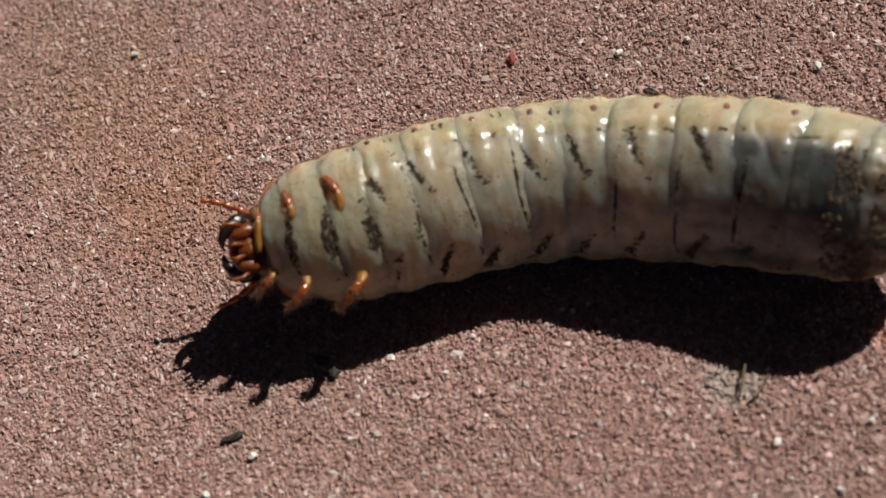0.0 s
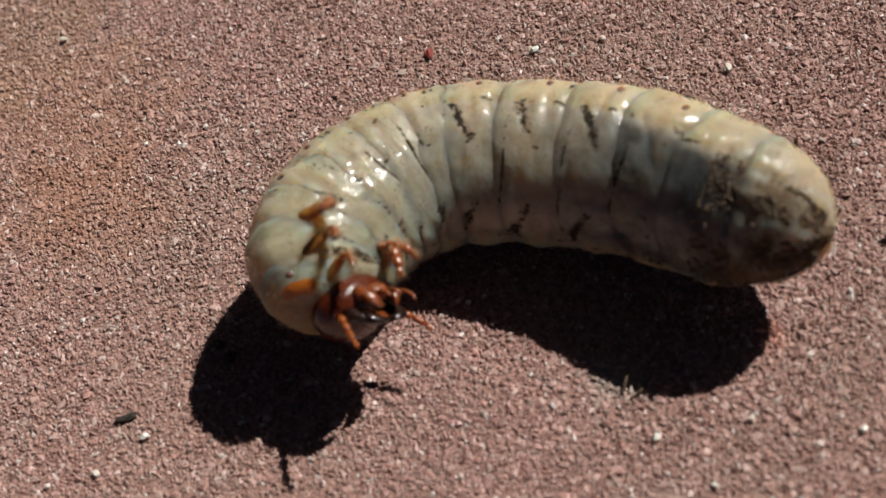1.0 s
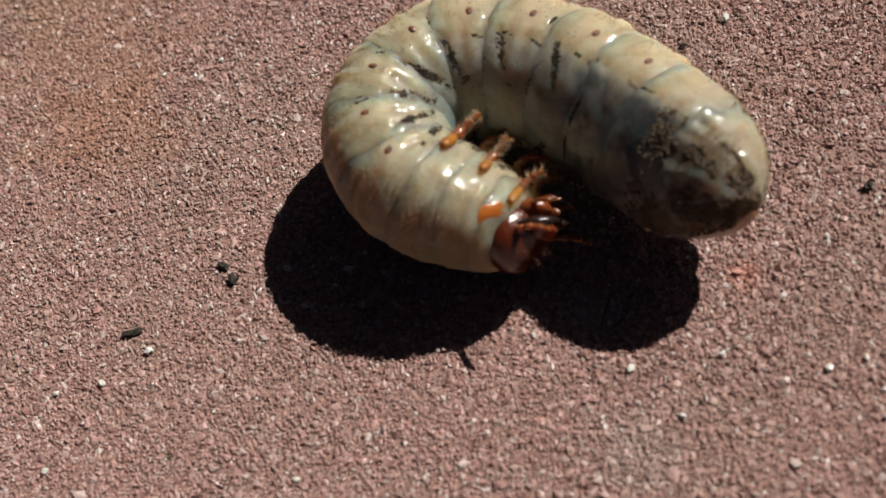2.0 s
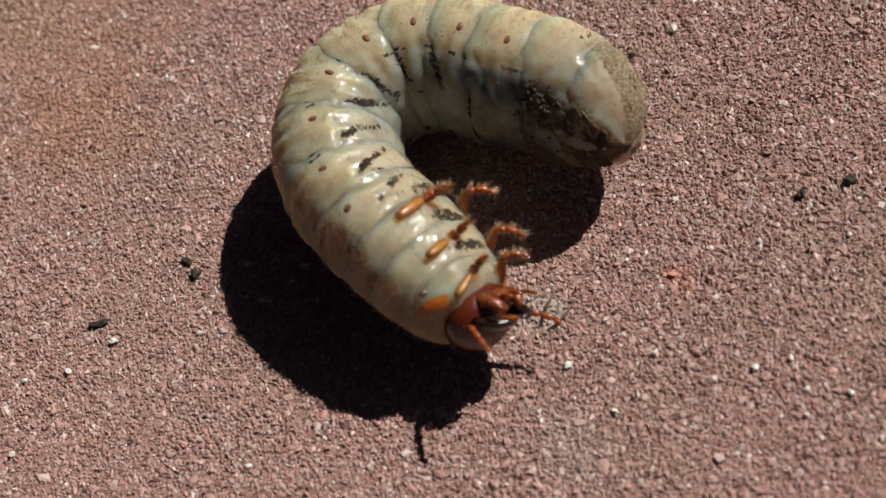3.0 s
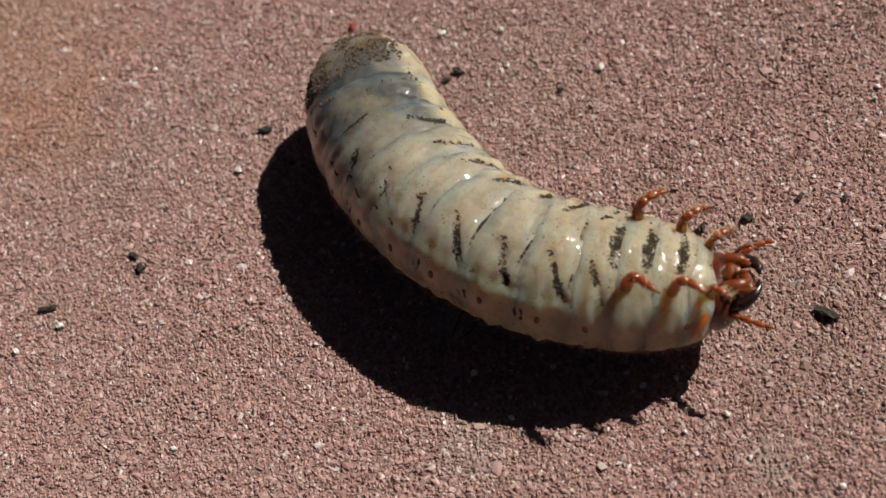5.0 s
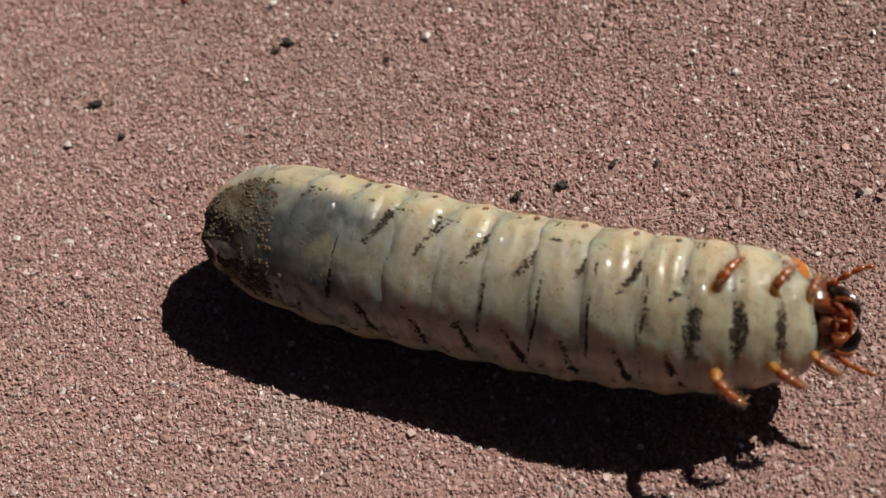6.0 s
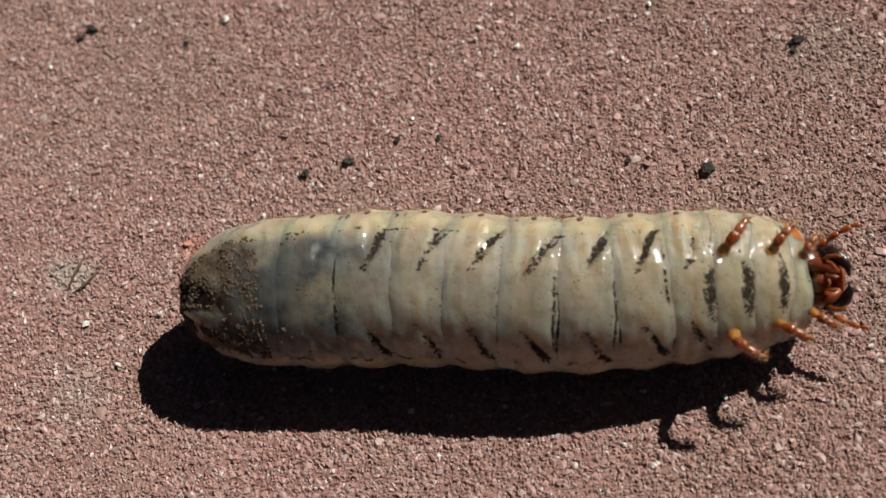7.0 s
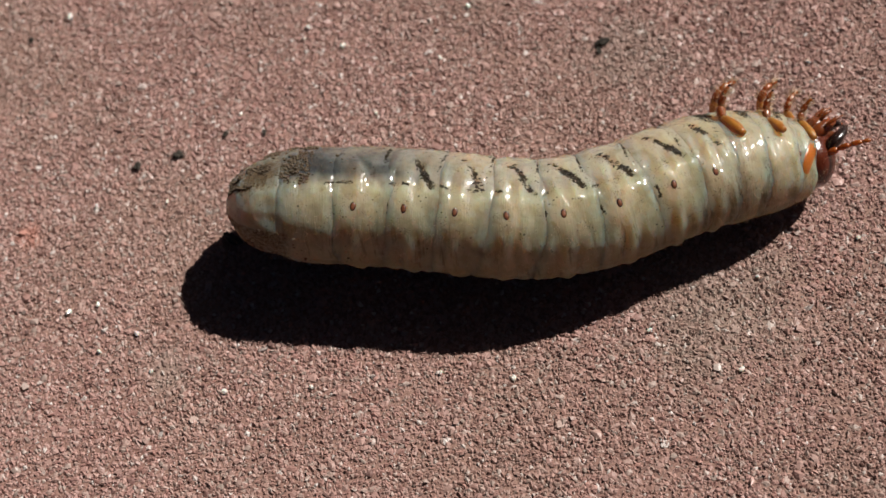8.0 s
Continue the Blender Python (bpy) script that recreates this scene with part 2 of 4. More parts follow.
    ticks = n.mul(ticks, n.ramp(n.math("ABSOLUTE", n.math("SUBTRACT", side, PORE_TURN)), 3, 10, 1.0, 0.0), n.ramp(n.noise(rest, 0.42, 2, 0.5), 0.4, 0.55), n.ramp(along, 0.86, 0.82))
    spots = n.mul(n.ramp(side, 125, 110), n.ramp(speck, 0.58, 0.64), 0.85)
    dots = n.mul(n.ramp(n.cells(rest, 2.6), 0.13, 0.2, 1.0, 0.0), n.ramp(n.noise(rest, 0.8, 2, 0.5), 0.56, 0.66), n.ramp(side, 135, 115), 0.85)
    crust = n.mul(n.ramp(n.math("ADD", along, n.mul(n.math("SUBTRACT", wide, 0.5), 0.1)), 0.83, 0.925), n.ramp(n.math("ADD", side, n.mul(n.math("SUBTRACT", mid, 0.5), 70.0)), 78, 42, 0.25, 1.0), n.ramp(n.noise(rest, 0.5, 3, 0.6), 0.35, 0.6, 0.55, 1.0))
    crust = n.top(crust, n.mul(n.ramp(along, 0.86, 0.9), n.ramp(side, 100, 108), 0.8))
    held = n.top(n.mul(fold, 0.9), n.mul(streak, 1.12), n.mul(breast, 0.9), rim, n.mul(ticks, 0.9))
    held = n.math("ADD", held, n.mul(n.math("SUBTRACT", n.noise(rest, 2.1, 4, 0.65), 0.5), n.ramp(held, 0.02, 0.25, 0.0, 2.1)))
    soil = n.ramp(n.math("ADD", held, n.mul(n.math("SUBTRACT", rag, 0.5), 2.6)), 0.42, 0.8, 0.0, 0.97)
    soil = n.top(soil, dots, n.mul(spots, n.ramp(mid, 0.5, 0.65)))
    colour = n.mix(soil, colour, n.mix(speck, (0.00267, 0.002, 0.00134), (0.0267, 0.0188, 0.0107)))
    caked = n.ramp(n.math("ADD", crust, n.mul(n.math("SUBTRACT", rag, 0.5), 2.4)), 0.55, 0.95, 0.0, 0.94)
    colour = n.mix(caked, colour, n.mix(n.ramp(speck, 0.35, 0.65), (0.027, 0.0175, 0.00945), (0.149, 0.0999, 0.0554)))
    soil = n.top(soil, caked)
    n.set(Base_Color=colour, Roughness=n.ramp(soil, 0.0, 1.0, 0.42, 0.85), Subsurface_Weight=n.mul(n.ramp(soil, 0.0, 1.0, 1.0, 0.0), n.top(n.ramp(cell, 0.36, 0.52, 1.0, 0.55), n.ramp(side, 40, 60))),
          Subsurface_Radius=(1.0, 0.5, 0.25), Subsurface_Scale=0.009, Coat_Weight=n.mul(n.ramp(soil, 0.0, 0.6, 1.0, 0.0), n.ramp(side, 74, 100, 1.0, 0.08)), Coat_Roughness=n.ramp(n.noise(rest, 0.7, 2, 0.5), 0.35, 0.65, 0.05, 0.1), IOR=1.4,
          Specular_IOR_Level=n.mul(n.ramp(soil, 0.0, 1.0, 0.2, 0.05), n.ramp(side, 74, 100, 1.0, 0.3)), Coat_IOR=1.34)
    wet = n.math("ADD", n.mul(n.noise(rest, 3.0, 1, 0.5), 0.2), n.noise(n.stretch(rest, (1.25, 0.8, 0.8)), 1.0, 2, 0.5))
    striae = n.noise(n.stretch(rest, (8.0, 1.0, 1.0)), 1.0, 2, 0.5)
    n.bump(n.math("ADD", wet, n.mul(striae, 0.25)), 0.3, 0.0003)
    n.bump(wet, 0.85, 0.0003, "Coat Normal")
    return n.material


def horn_material(name, a, b, rough=0.22, through=0.25):
    n = Nodes(name)
    here = n.place()
    n.set(Base_Color=n.mix(n.noise(here, 900, 3, 0.6), a, b), Roughness=rough, Subsurface_Weight=through, Subsurface_Scale=0.004,
          Subsurface_Radius=(1.0, 0.4, 0.15), Coat_Weight=0.15, Coat_Roughness=0.12)
    n.bump(n.noise(here, 3500, 3, 0.6), 0.5, 0.0001)
    return n.material


PAVING = paving_material()
GRAIN = grain_material()
QUARTZ = quartz_material()
CRUMB = soil_material("dark_soil", (0.00802, 0.00601, 0.00468), (0.0401, 0.0301, 0.0201))
CRUST = soil_material("grey_soil", (0.014, 0.009, 0.005), (0.12, 0.08, 0.044))
RED = soil_material("red_stone", (0.147, 0.0201, 0.0167), (0.227, 0.0468, 0.0335))
STRAW = soil_material("dry_fibre", (0.0468, 0.0301, 0.0167), (0.107, 0.0734, 0.0401))
SKIN = skin_material()
HORN = horn_material("head_capsule", (0.0367, 0.00643, 0.00275), (0.0918, 0.0165, 0.00459), 0.22, 0.1)
JAW = horn_material("black_jaw", (0.00535, 0.00333, 0.00267), (0.0201, 0.00802, 0.00535), 0.25, 0.0)
AMBER = horn_material("amber_limb", (0.15, 0.036, 0.004), (0.33, 0.15, 0.02), 0.4, 0.4)
RUST = horn_material("rust_limb", (0.128, 0.0243, 0.00405), (0.216, 0.0513, 0.0081), 0.25, 0.3)
MOUTH = horn_material("dark_rust", (0.075, 0.0135, 0.003), (0.17, 0.042, 0.007), 0.33, 0.25)
PLATE = horn_material("orange_plate", (0.367, 0.113, 0.0134), (0.281, 0.0668, 0.00802), 0.3, 0.3)
PORE = horn_material("brown_pore", (0.0162, 0.0054, 0.0027), (0.0405, 0.0108, 0.00405), 0.5, 0.0)
SIEVE = horn_material("pore_sieve", (0.101, 0.0257, 0.00675), (0.149, 0.0405, 0.00945), 0.7, 0.0)
HAIR = horn_material("setae", (0.25, 0.125, 0.045), (0.2, 0.085, 0.026), 0.4, 0.2)


# ---------------------------------------------------------------- mesh helpers
def mesh_of(name, verts, faces, material, smooth=True):
    me = bpy.data.meshes.new(name)
    me.from_pydata([tuple(v) for v in verts], [], faces)
    me.materials.append(material)
    me.shade_smooth() if smooth else me.shade_flat()
    me.update()
    return me


def big_mesh(name, verts, tris, material):
    """A mesh of triangles straight from arrays."""
    me = bpy.data.meshes.new(name)
    me.vertices.add(len(verts))
    me.vertices.foreach_set("co", np.ascontiguousarray(verts, np.float32).ravel())
    me.loops.add(3 * len(tris))
    me.loops.foreach_set("vertex_index", np.ascontiguousarray(tris, np.int32).ravel())
    me.polygons.add(len(tris))
    me.polygons.foreach_set("loop_start", np.arange(0, 3 * len(tris), 3, dtype=np.int32))
    me.materials.append(material)
    me.update(calc_edges=True)
    me.shade_flat()
    return me


def part(name, me, parent, label=""):
    ob = new(name, me)
    ob.parent = parent
    return tagged(ob, label)


def tube(points, radii, sides=8, flat=1.0):
    """Vertices and faces of a rounded limb along points, in millimetres turned to metres."""
    pts = [Vector(p) for p in points]
    verts, faces = [], []
    ref = Vector((0, 0, 1)) if abs((pts[-1] - pts[0]).normalized().z) < 0.8 else Vector((0, 1, 0))
    for k, p in enumerate(pts):
        t = (pts[min(k + 1, len(pts) - 1)] - pts[max(k - 1, 0)]).normalized()
        u = t.cross(ref).normalized()
        v = u.cross(t)
        for j in range(sides):
            a = 2 * math.pi * j / sides
            verts.append((p + radii[k] * (math.cos(a) * u + flat * math.sin(a) * v)) * MM)
    for k in range(len(pts) - 1):
        for j in range(sides):
            a, b = k * sides + j, k * sides + (j + 1) % sides
            faces.append((a, b, b + sides, a + sides))
    faces.append(tuple(reversed(range(sides))))
    faces.append(tuple(range((len(pts) - 1) * sides, len(pts) * sides)))
    return verts, faces


def limb(a, b, ra, rb, steps=7, swell=0.12, bow=(0, 0, 0)):
    """Points and radii of one limb joint from a to b, rounded at both ends and a little swollen."""
    a, b, bow = Vector(a), Vector(b), Vector(bow)
    pts, radii = [], []
    for k in range(steps):
        f = k / (steps - 1)
        pts.append(a.lerp(b, f) + bow * math.sin(math.pi * f))
        cap = min(1.0, math.sin(math.pi * min(max(f, 0.06), 0.94)) * 1.9)
        radii.append((ra + (rb - ra) * f) * (1 + swell * math.sin(math.pi * f)) * max(0.66, cap ** 0.6))
    return pts, radii


def lump(size, seed, rough=0.22, level=2):
    """An angular crumb: a bmesh icosphere pushed about."""
    rng = random.Random(seed)
    bm = bmesh.new()
    bmesh.ops.create_icosphere(bm, subdivisions=level, radius=1.0)
    shift = Vector((rng.uniform(0, 50), rng.uniform(0, 50), rng.uniform(0, 50)))
    for v in bm.verts:
        k = 1 + rough * 2.2 * noise.noise(v.co * 1.4 + shift) + rough * noise.noise(v.co * 3.1 + shift)
        v.co = Vector((v.co.x * size[0], v.co.y * size[1], v.co.z * size[2])) * k * MM
    return bm


def from_bm(name, bm, material, smooth=False):
    me = bpy.data.meshes.new(name)
    bm.to_mesh(me)
    bm.free()
    me.materials.append(material)
    me.shade_smooth() if smooth else me.shade_flat()
    return me


# ---------------------------------------------------------------- ground
def ground_sheet():
    def axis(lo, hi, step):
        inner = np.arange(lo, hi + step / 2, step)
        grow = np.cumsum(step * 1.35 ** np.arange(1, 42))
        grow = grow[grow < 60000]
        return np.concatenate([(lo - grow)[::-1], inner, hi + grow])

    x, y = axis(-80.0, 62.0, 0.3), axis(-36.0, 38.0, 0.3)
    gx, gy = np.meshgrid(x, y)
    rng = np.random.default_rng(5)
    z = np.zeros_like(gx)
    for _ in range(24):
        w, a, p = rng.uniform(0.25, 3.0), rng.uniform(0, 2 * np.pi), rng.uniform(0, 6.3)
        z += np.sin((gx * np.cos(a) + gy * np.sin(a)) * w + p) * 0.008 / (0.5 + w)
    z += rng.uniform(-0.04, 0.04, z.shape)
    z -= 0.2
    nx, ny = len(x), len(y)
    verts = np.stack([gx, gy, z], -1).reshape(-1, 3) * MM
    k = (np.arange(ny - 1)[:, None] * nx + np.arange(nx - 1)[None]).ravel()
    tris = np.concatenate([np.stack([k, k + 1, k + nx + 1], 1), np.stack([k, k + nx + 1, k + nx], 1)])
    ob = new("ground", big_mesh("ground", verts, tris, PAVING))
    return tagged(ob, "gritty reddish-brown concrete paving in full sun", "paving", kind="structure")


def ico():
    bm = bmesh.new()
    bmesh.ops.create_icosphere(bm, subdivisions=1, radius=1.0)
    v = np.array([p.co[:] for p in bm.verts])
    f = np.array([[q.index for q in t.verts] for t in bm.faces])
    bm.free()
    return v, f


def grains(rng, base, faces, xy, r, tall, lean):
    """Angular grains of radius r at xy, pressed into the paving: vertices and triangles."""
    n, m = len(xy), len(base)
    v = base[None] * (1 + rng.uniform(-0.38, 0.38, (n, m, 1)))
    v = v * np.stack([rng.uniform(0.8, 1.7, n), rng.uniform(0.65, 1.15, n), rng.uniform(*tall, n)], -1)[:, None]
    a, b = rng.uniform(0, 2 * np.pi, n)[:, None], rng.normal(0, lean, n)[:, None]
    x, y, z = v[..., 0], v[..., 1], v[..., 2]
    x, z = x * np.cos(b) - z * np.sin(b), x * np.sin(b) + z * np.cos(b)
    x, y = x * np.cos(a) - y * np.sin(a), x * np.sin(a) + y * np.cos(a)
    v = np.stack([x, y, z], -1) * r[:, None, None]
    sink = rng.normal(-0.165, 0.05, n) - 0.3 * (r - 0.16)
    v += np.concatenate([xy, sink[:, None]], 1)[:, None]
    tris = faces[None] + (np.arange(n) * m)[:, None, None]
    return v.reshape(-1, 3), tris.reshape(-1, 3)


def strewn(rng, step, lo, hi, keep):
    gx, gy = np.meshgrid(np.arange(-78, 60, step), np.arange(-33, 35, step))
    xy = np.stack([gx.ravel(), gy.ravel()], -1)
    xy = xy[rng.random(len(xy)) < keep]
    xy = xy + rng.uniform(-0.5, 0.5, xy.shape) * step
    return xy, lo + (hi - lo) * rng.random(len(xy)) ** 1.6


def sand(parent):
    """The grit of the paving: coarse and fine angular grains bedded in it side by side."""
    rng = np.random.default_rng(11)
    round_v, round_f = ico()
    sharp_v = np.array([(1, 0, 0), (0, 1, 0), (-1, 0, 0), (0, -1, 0), (0.15, 0.1, 1), (0, 0, -1)], float)
    sharp_f = np.array([(i, (i + 1) % 4, 4) for i in range(4)] + [((i + 1) % 4, i, 5) for i in range(4)])
    xy, r = strewn(rng, 0.215, 0.08, 0.21, 0.94)
    fine_v, fine_f = grains(rng, sharp_v, sharp_f, xy, r * 1.15, (0.55, 0.9), 0.4)
    xy, r = strewn(rng, 0.62, 0.15, 0.34, 0.6)
    coarse_v, coarse_f = grains(rng, round_v, round_f, xy, r, (0.4, 0.7), 0.3)
    verts, tris = np.concatenate([fine_v, coarse_v]), np.concatenate([fine_f, coarse_f + len(fine_v)])
    ob = part("sand_grains", big_mesh("sand_grains", verts * MM, tris, GRAIN), parent, "angular pink, grey and tan grit")
    return tagged(ob, kind="stuff")


ground = ground_sheet()
sand(ground)


def scatter():
    """Loose bits that lie on the paving."""
    white = ((-62.3, 23.2, 0.32), (-25.1, 17.5, 0.34), (-11.7, 14.2, 0.36), (-20.2, 18.0, 0.26), (-50.0, -11.9, 0.34), (-18.1, -13.6, 0.32), (-24.2, -11.2, 0.2),
             (-52.8, -14.3, 0.3), (-55.9, -15.0, 0.22), (-6.4, -13.7, 0.26), (-4.2, -13.0, 0.22), (-15.0, -16.8, 0.24), (-55.3, -20.5, 0.24), (-53.7, 11.9, 0.2),
             (-0.7, -15.4, 0.24), (-39.4, 3.0, 0.34), (6.65, -19.9, 0.26), (0.9, -18.4, 0.2), (22.7, 14.8, 0.24), (-38.4, -21.0, 0.24), (43.9, -17.4, 0.24),
             (-0.2, -4.0, 0.18), (-25.9, 9.6, 0.24), (9.3, 12.8, 0.26), (12.5, 10.9, 0.28), (20.7, 9.6, 0.2), (-29.5, -3.5, 0.22), (-19.2, 14.2, 0.18), (-49.3, 13.1, 0.2), (-5.9, -4.4, 0.2),
             (-3.4, -16.9, 0.18), (9.1, 11.7, 0.2), (12.5, 11.1, 0.16), (4.7, 4.2, 0.2), (36.1, 5.8, 0.18), (-12.6, -12.7, 0.22), (27.8, -18.4, 0.24), (15.8, 4.3, 0.2), (50.0, 8.9, 0.2), (37.5, -14.5, 0.22),
             (22.5, -18.1, 0.16), (13.1, -19.4, 0.2), (45.3, -10.1, 0.18), (52.7, -6.8, 0.2))
    for k, (x, y, r) in enumerate(white):
        ob = new("quartz_grain", from_bm("quartz_grain", lump((r, r * 0.75, r * 0.6), 40 + k, 0.2), QUARTZ))
        ob.matrix_world = pose(x * MM, y * MM, r * 0.25 * MM, 0, 0, 47 * k)
        tagged(ob, "small white quartz grain bedded in the paving", "grain", "quartz grains on the paving")
    dark = ((-51.4, -10.5, 0.62, 0.26, 20), (-45.0, -6.5, 0.42, 0.34, 60), (-45.8, -5.5, 0.46, 0.28, 150), (0.1, 0.2, 0.42, 0.36, 10), (-3.1, -0.8, 0.4, 0.3, 80),
            (27.0, -0.6, 0.5, 0.42, 15), (33.8, 10.9, 0.55, 0.34, 25), (33.6, 10.1, 0.3, 0.2, 90), (-38.1, 7.0, 0.6, 0.3, 5), (-35.1, 3.9, 0.26, 0.2, 0), (21.2, 0.3, 0.26, 0.2, 100),
            (5.7, -7.4, 0.8, 0.4, -30), (-23.2, 13.5, 0.5, 0.26, -20), (-24.0, 12.6, 0.4, 0.2, 30), (-14.7, 11.8, 0.24, 0.2, 40), (3.7, 2.3, 0.3, 0.18, 60), (6.9, 2.4, 0.26, 0.18, 100))
    for k, (x, y, a, b, turn) in enumerate(dark):
        ob = new("soil_crumb", from_bm("soil_crumb", lump((a, b, b * 0.8), 90 + k, 0.34), CRUMB))
        ob.matrix_world = pose(x * MM, y * MM, b * 0.45 * MM, 0, 0, turn)
        tagged(ob, "dark crumb of soil lying on the paving", "soil crumb", "soil crumbs on the paving")
    ob = new("red_pebble", from_bm("red_pebble", lump((0.34, 0.42, 0.28), 7, 0.2), RED))
    ob.matrix_world = pose(-32.9 * MM, 18.1 * MM, 0.1 * MM)
    tagged(ob, "tiny dark red stone chip on the paving", "pebble")
    pts = [(-19.3, -8.4, 0.3), (-19.5, -9.2, 0.5), (-19.75, -10.0, 0.4), (-20.0, -10.8, 0.12)]
    ob = new("plant_fibre", mesh_of("plant_fibre", *tube(pts, [0.06, 0.11, 0.1, 0.04], 6), STRAW))
    tagged(ob, "short dry brown fibre on a pale lime stain", "fibre")
    pts = [(-19.6, -11.1, 0.1), (-18.9, -10.6, 0.22), (-18.3, -9.8, 0.25), (-18.0, -9.1, 0.1)]
    ob = new("plant_fibre", mesh_of("plant_fibre", *tube(pts, [0.04, 0.08, 0.08, 0.03], 6), STRAW))
    tagged(ob, "curved dark fibre beside a pale lime stain", "fibre")


scatter()

# ---------------------------------------------------------------- grub
LENGTH, WIDE, DEEP = 45.5, 5.18, 0.86
NAMES = ("thorax_segment",) * 3 + ("abdomen_segment",) * 9 + ("tail_segment",)
CUTS = (0.043, 0.097, 0.152, 0.209, 0.273, 0.345, 0.422, 0.5, 0.58, 0.66, 0.742, 0.828, 0.914, 1.0)
COUNT = len(CUTS) - 1
MID = [(CUTS[k] + CUTS[k + 1]) / 2 for k in range(COUNT)]
SPAN = [(CUTS[k + 1] - CUTS[k]) * LENGTH for k in range(COUNT)]


def girth(s):
    return WIDE * np.interp(s, (0.0, 0.05, 0.09, 0.14, 0.2, 0.3, 0.5, 0.7, 0.8, 0.86, 0.9, 0.94, 0.97, 0.99, 1.0),
                            (0.48, 0.63, 0.79, 0.89, 0.95, 0.985, 1.0, 1.02, 1.0, 0.97, 0.92, 0.78, 0.6, 0.38, 0.12))


def skin_at(k, local, turn):
    """The skin of segment k at local (-0.95 tail side to 0.95 head side) and turn degrees from the belly line, in millimetres."""
    s = MID[k] - local * (CUTS[k + 1] - CUTS[k])
    side = np.abs(turn)
    a = np.radians(turn)
    middle = 2 < k < 11
    # how deep the folds between segments cut: shallow on the belly, deeper at the flanks and on the back
    deep = 0.026 - 0.014 * np.clip((side - 45) / 25, 0, 1) + 0.02 * np.clip((side - 105) / 40, 0, 1)
    deep = deep * (0.5 if k > 10 else 1.0)
    away = np.abs(local)
    sharp = 1 - deep * (2 * away) ** 2.8
    round_off = 1 - deep * (0.5 - 0.5 * np.cos(2 * np.pi * np.minimum(away, 0.5))) - 0.5 * np.maximum(away - 0.5, 0) ** 2
    soft = np.clip((side - 30) / 35, 0, 1) * 0.95
    bulge = (sharp * (1 - soft) + round_off * soft) * (1 - np.minimum(away / 0.951, 1.0) ** 16) ** 0.5
    if k == 0:
        bulge = np.where(local > 0, (1 - np.minimum(local / 0.571, 1.0) ** 4) ** 0.5, bulge)
    if k == COUNT - 1:
        bulge = np.where(local < 0, 1.0, bulge)
    r = girth(s) * bulge
    # a mound round each breathing pore, with a hollow behind it, and a long fold below it
    mound = np.exp(-((side - PORE_TURN) / 17.0) ** 2) * np.exp(-((local - 0.02) / 0.28) ** 2) * 0.026 * (k < 11)
    hollow = -0.014 * np.exp(-((side - PORE_TURN - 7) / 22.0) ** 2) * np.exp(-((away - 0.5) / 0.16) ** 2) * (k < 11)
    groove = -0.01 * np.exp(-((side - GROOVE) / 5.0) ** 2) * (k > 3)
    lip = 0.008 * np.exp(-((side - GROOVE - 9) / 6.0) ** 2) * (k > 3)
    # two or three folds across the back of each segment
    wave = local * 2 * np.pi * 2.45 + 0.8 * math.sin(2.1 * k) + 0.5 * np.sin(3 * a) + 0.35 * np.sin(7 * a + k)
    rings = 0.02 * np.cos(wave) * np.clip((side - 88) / 26, 0, 1) * np.clip(1.35 - 2.4 * np.abs(local), 0, 1) * middle
    # the slanting fold on each side of the belly
    run = 0.44 - (GROOVE - side) * 0.0125
    oblique = -0.024 * np.exp(-((local - run) / 0.07) ** 2) * np.clip((side - 18) / 14, 0, 1) * np.clip((GROOVE + 10 - side) / 10, 0, 1) * (k > 2) * (k < 11)
    # short upright folds between the belly and the pores
    pleat = np.cos(2 * np.pi * (2.6 * local + 0.17 * math.sin(3.7 * k)) + 1.3 * np.sin(2.3 * a + k) + np.sign(turn) * 0.6)
    pleats = 0.018 * pleat * np.clip((side - 26) / 18, 0, 1) * np.clip((PORE_TURN - 6 - side) / 14, 0, 1) * (k > 2) * (k < 12) * np.clip(2.3 - 5 * away, 0, 1)
    flat = -0.012 * np.exp(-(side / 30.0) ** 2)
    back = -0.03 * np.exp(-((180 - side) / 30.0) ** 2)
    r = r * (1 + mound + hollow + groove + lip + rings + oblique + pleats + flat + back)
    sway = 0.08 * np.sin(2 * a + 1.7 * k) + 0.07 * np.sin(3 * a + 2.9 * k) + 0.05 * np.sin(7 * a + 1.3 * k)
    return np.stack([local * SPAN[k] + sway, -r * np.sin(a), DEEP * r * np.cos(a)], -1)


def wrinkle(k, p):
    """How far the fine wrinkles push the skin of segment k out at p, in millimetres."""
    q = Vector((p[0] - MID[k] * LENGTH, p[1], p[2]))
    w = 0.06 * noise.noise(Vector((q.x * 1.7, q.y * 0.5, q.z * 0.5))) + 0.06 * noise.noise(q * 0.7) + 0.03 * noise.noise(q * 1.9) + 0.014 * noise.noise(q * 4.3)
    rough = min(max((-q.x / LENGTH - 0.85) / 0.06, 0.0), 1.0)
    return w + rough * (0.2 * noise.noise(Vector((q.x * 0.5, q.y * 0.7, q.z * 0.7))) + 0.1 * noise.noise(q * 1.3))


def skin_point(k, local, turn, lift=0.0):
    """One point of the wrinkled skin, lifted off it by some millimetres."""
    p = skin_at(k, np.array(local), np.array(turn))
    return p + np.array((0, p[1], p[2])) / max(1e-3, np.hypot(p[1], p[2])) * (wrinkle(k, p) + lift)


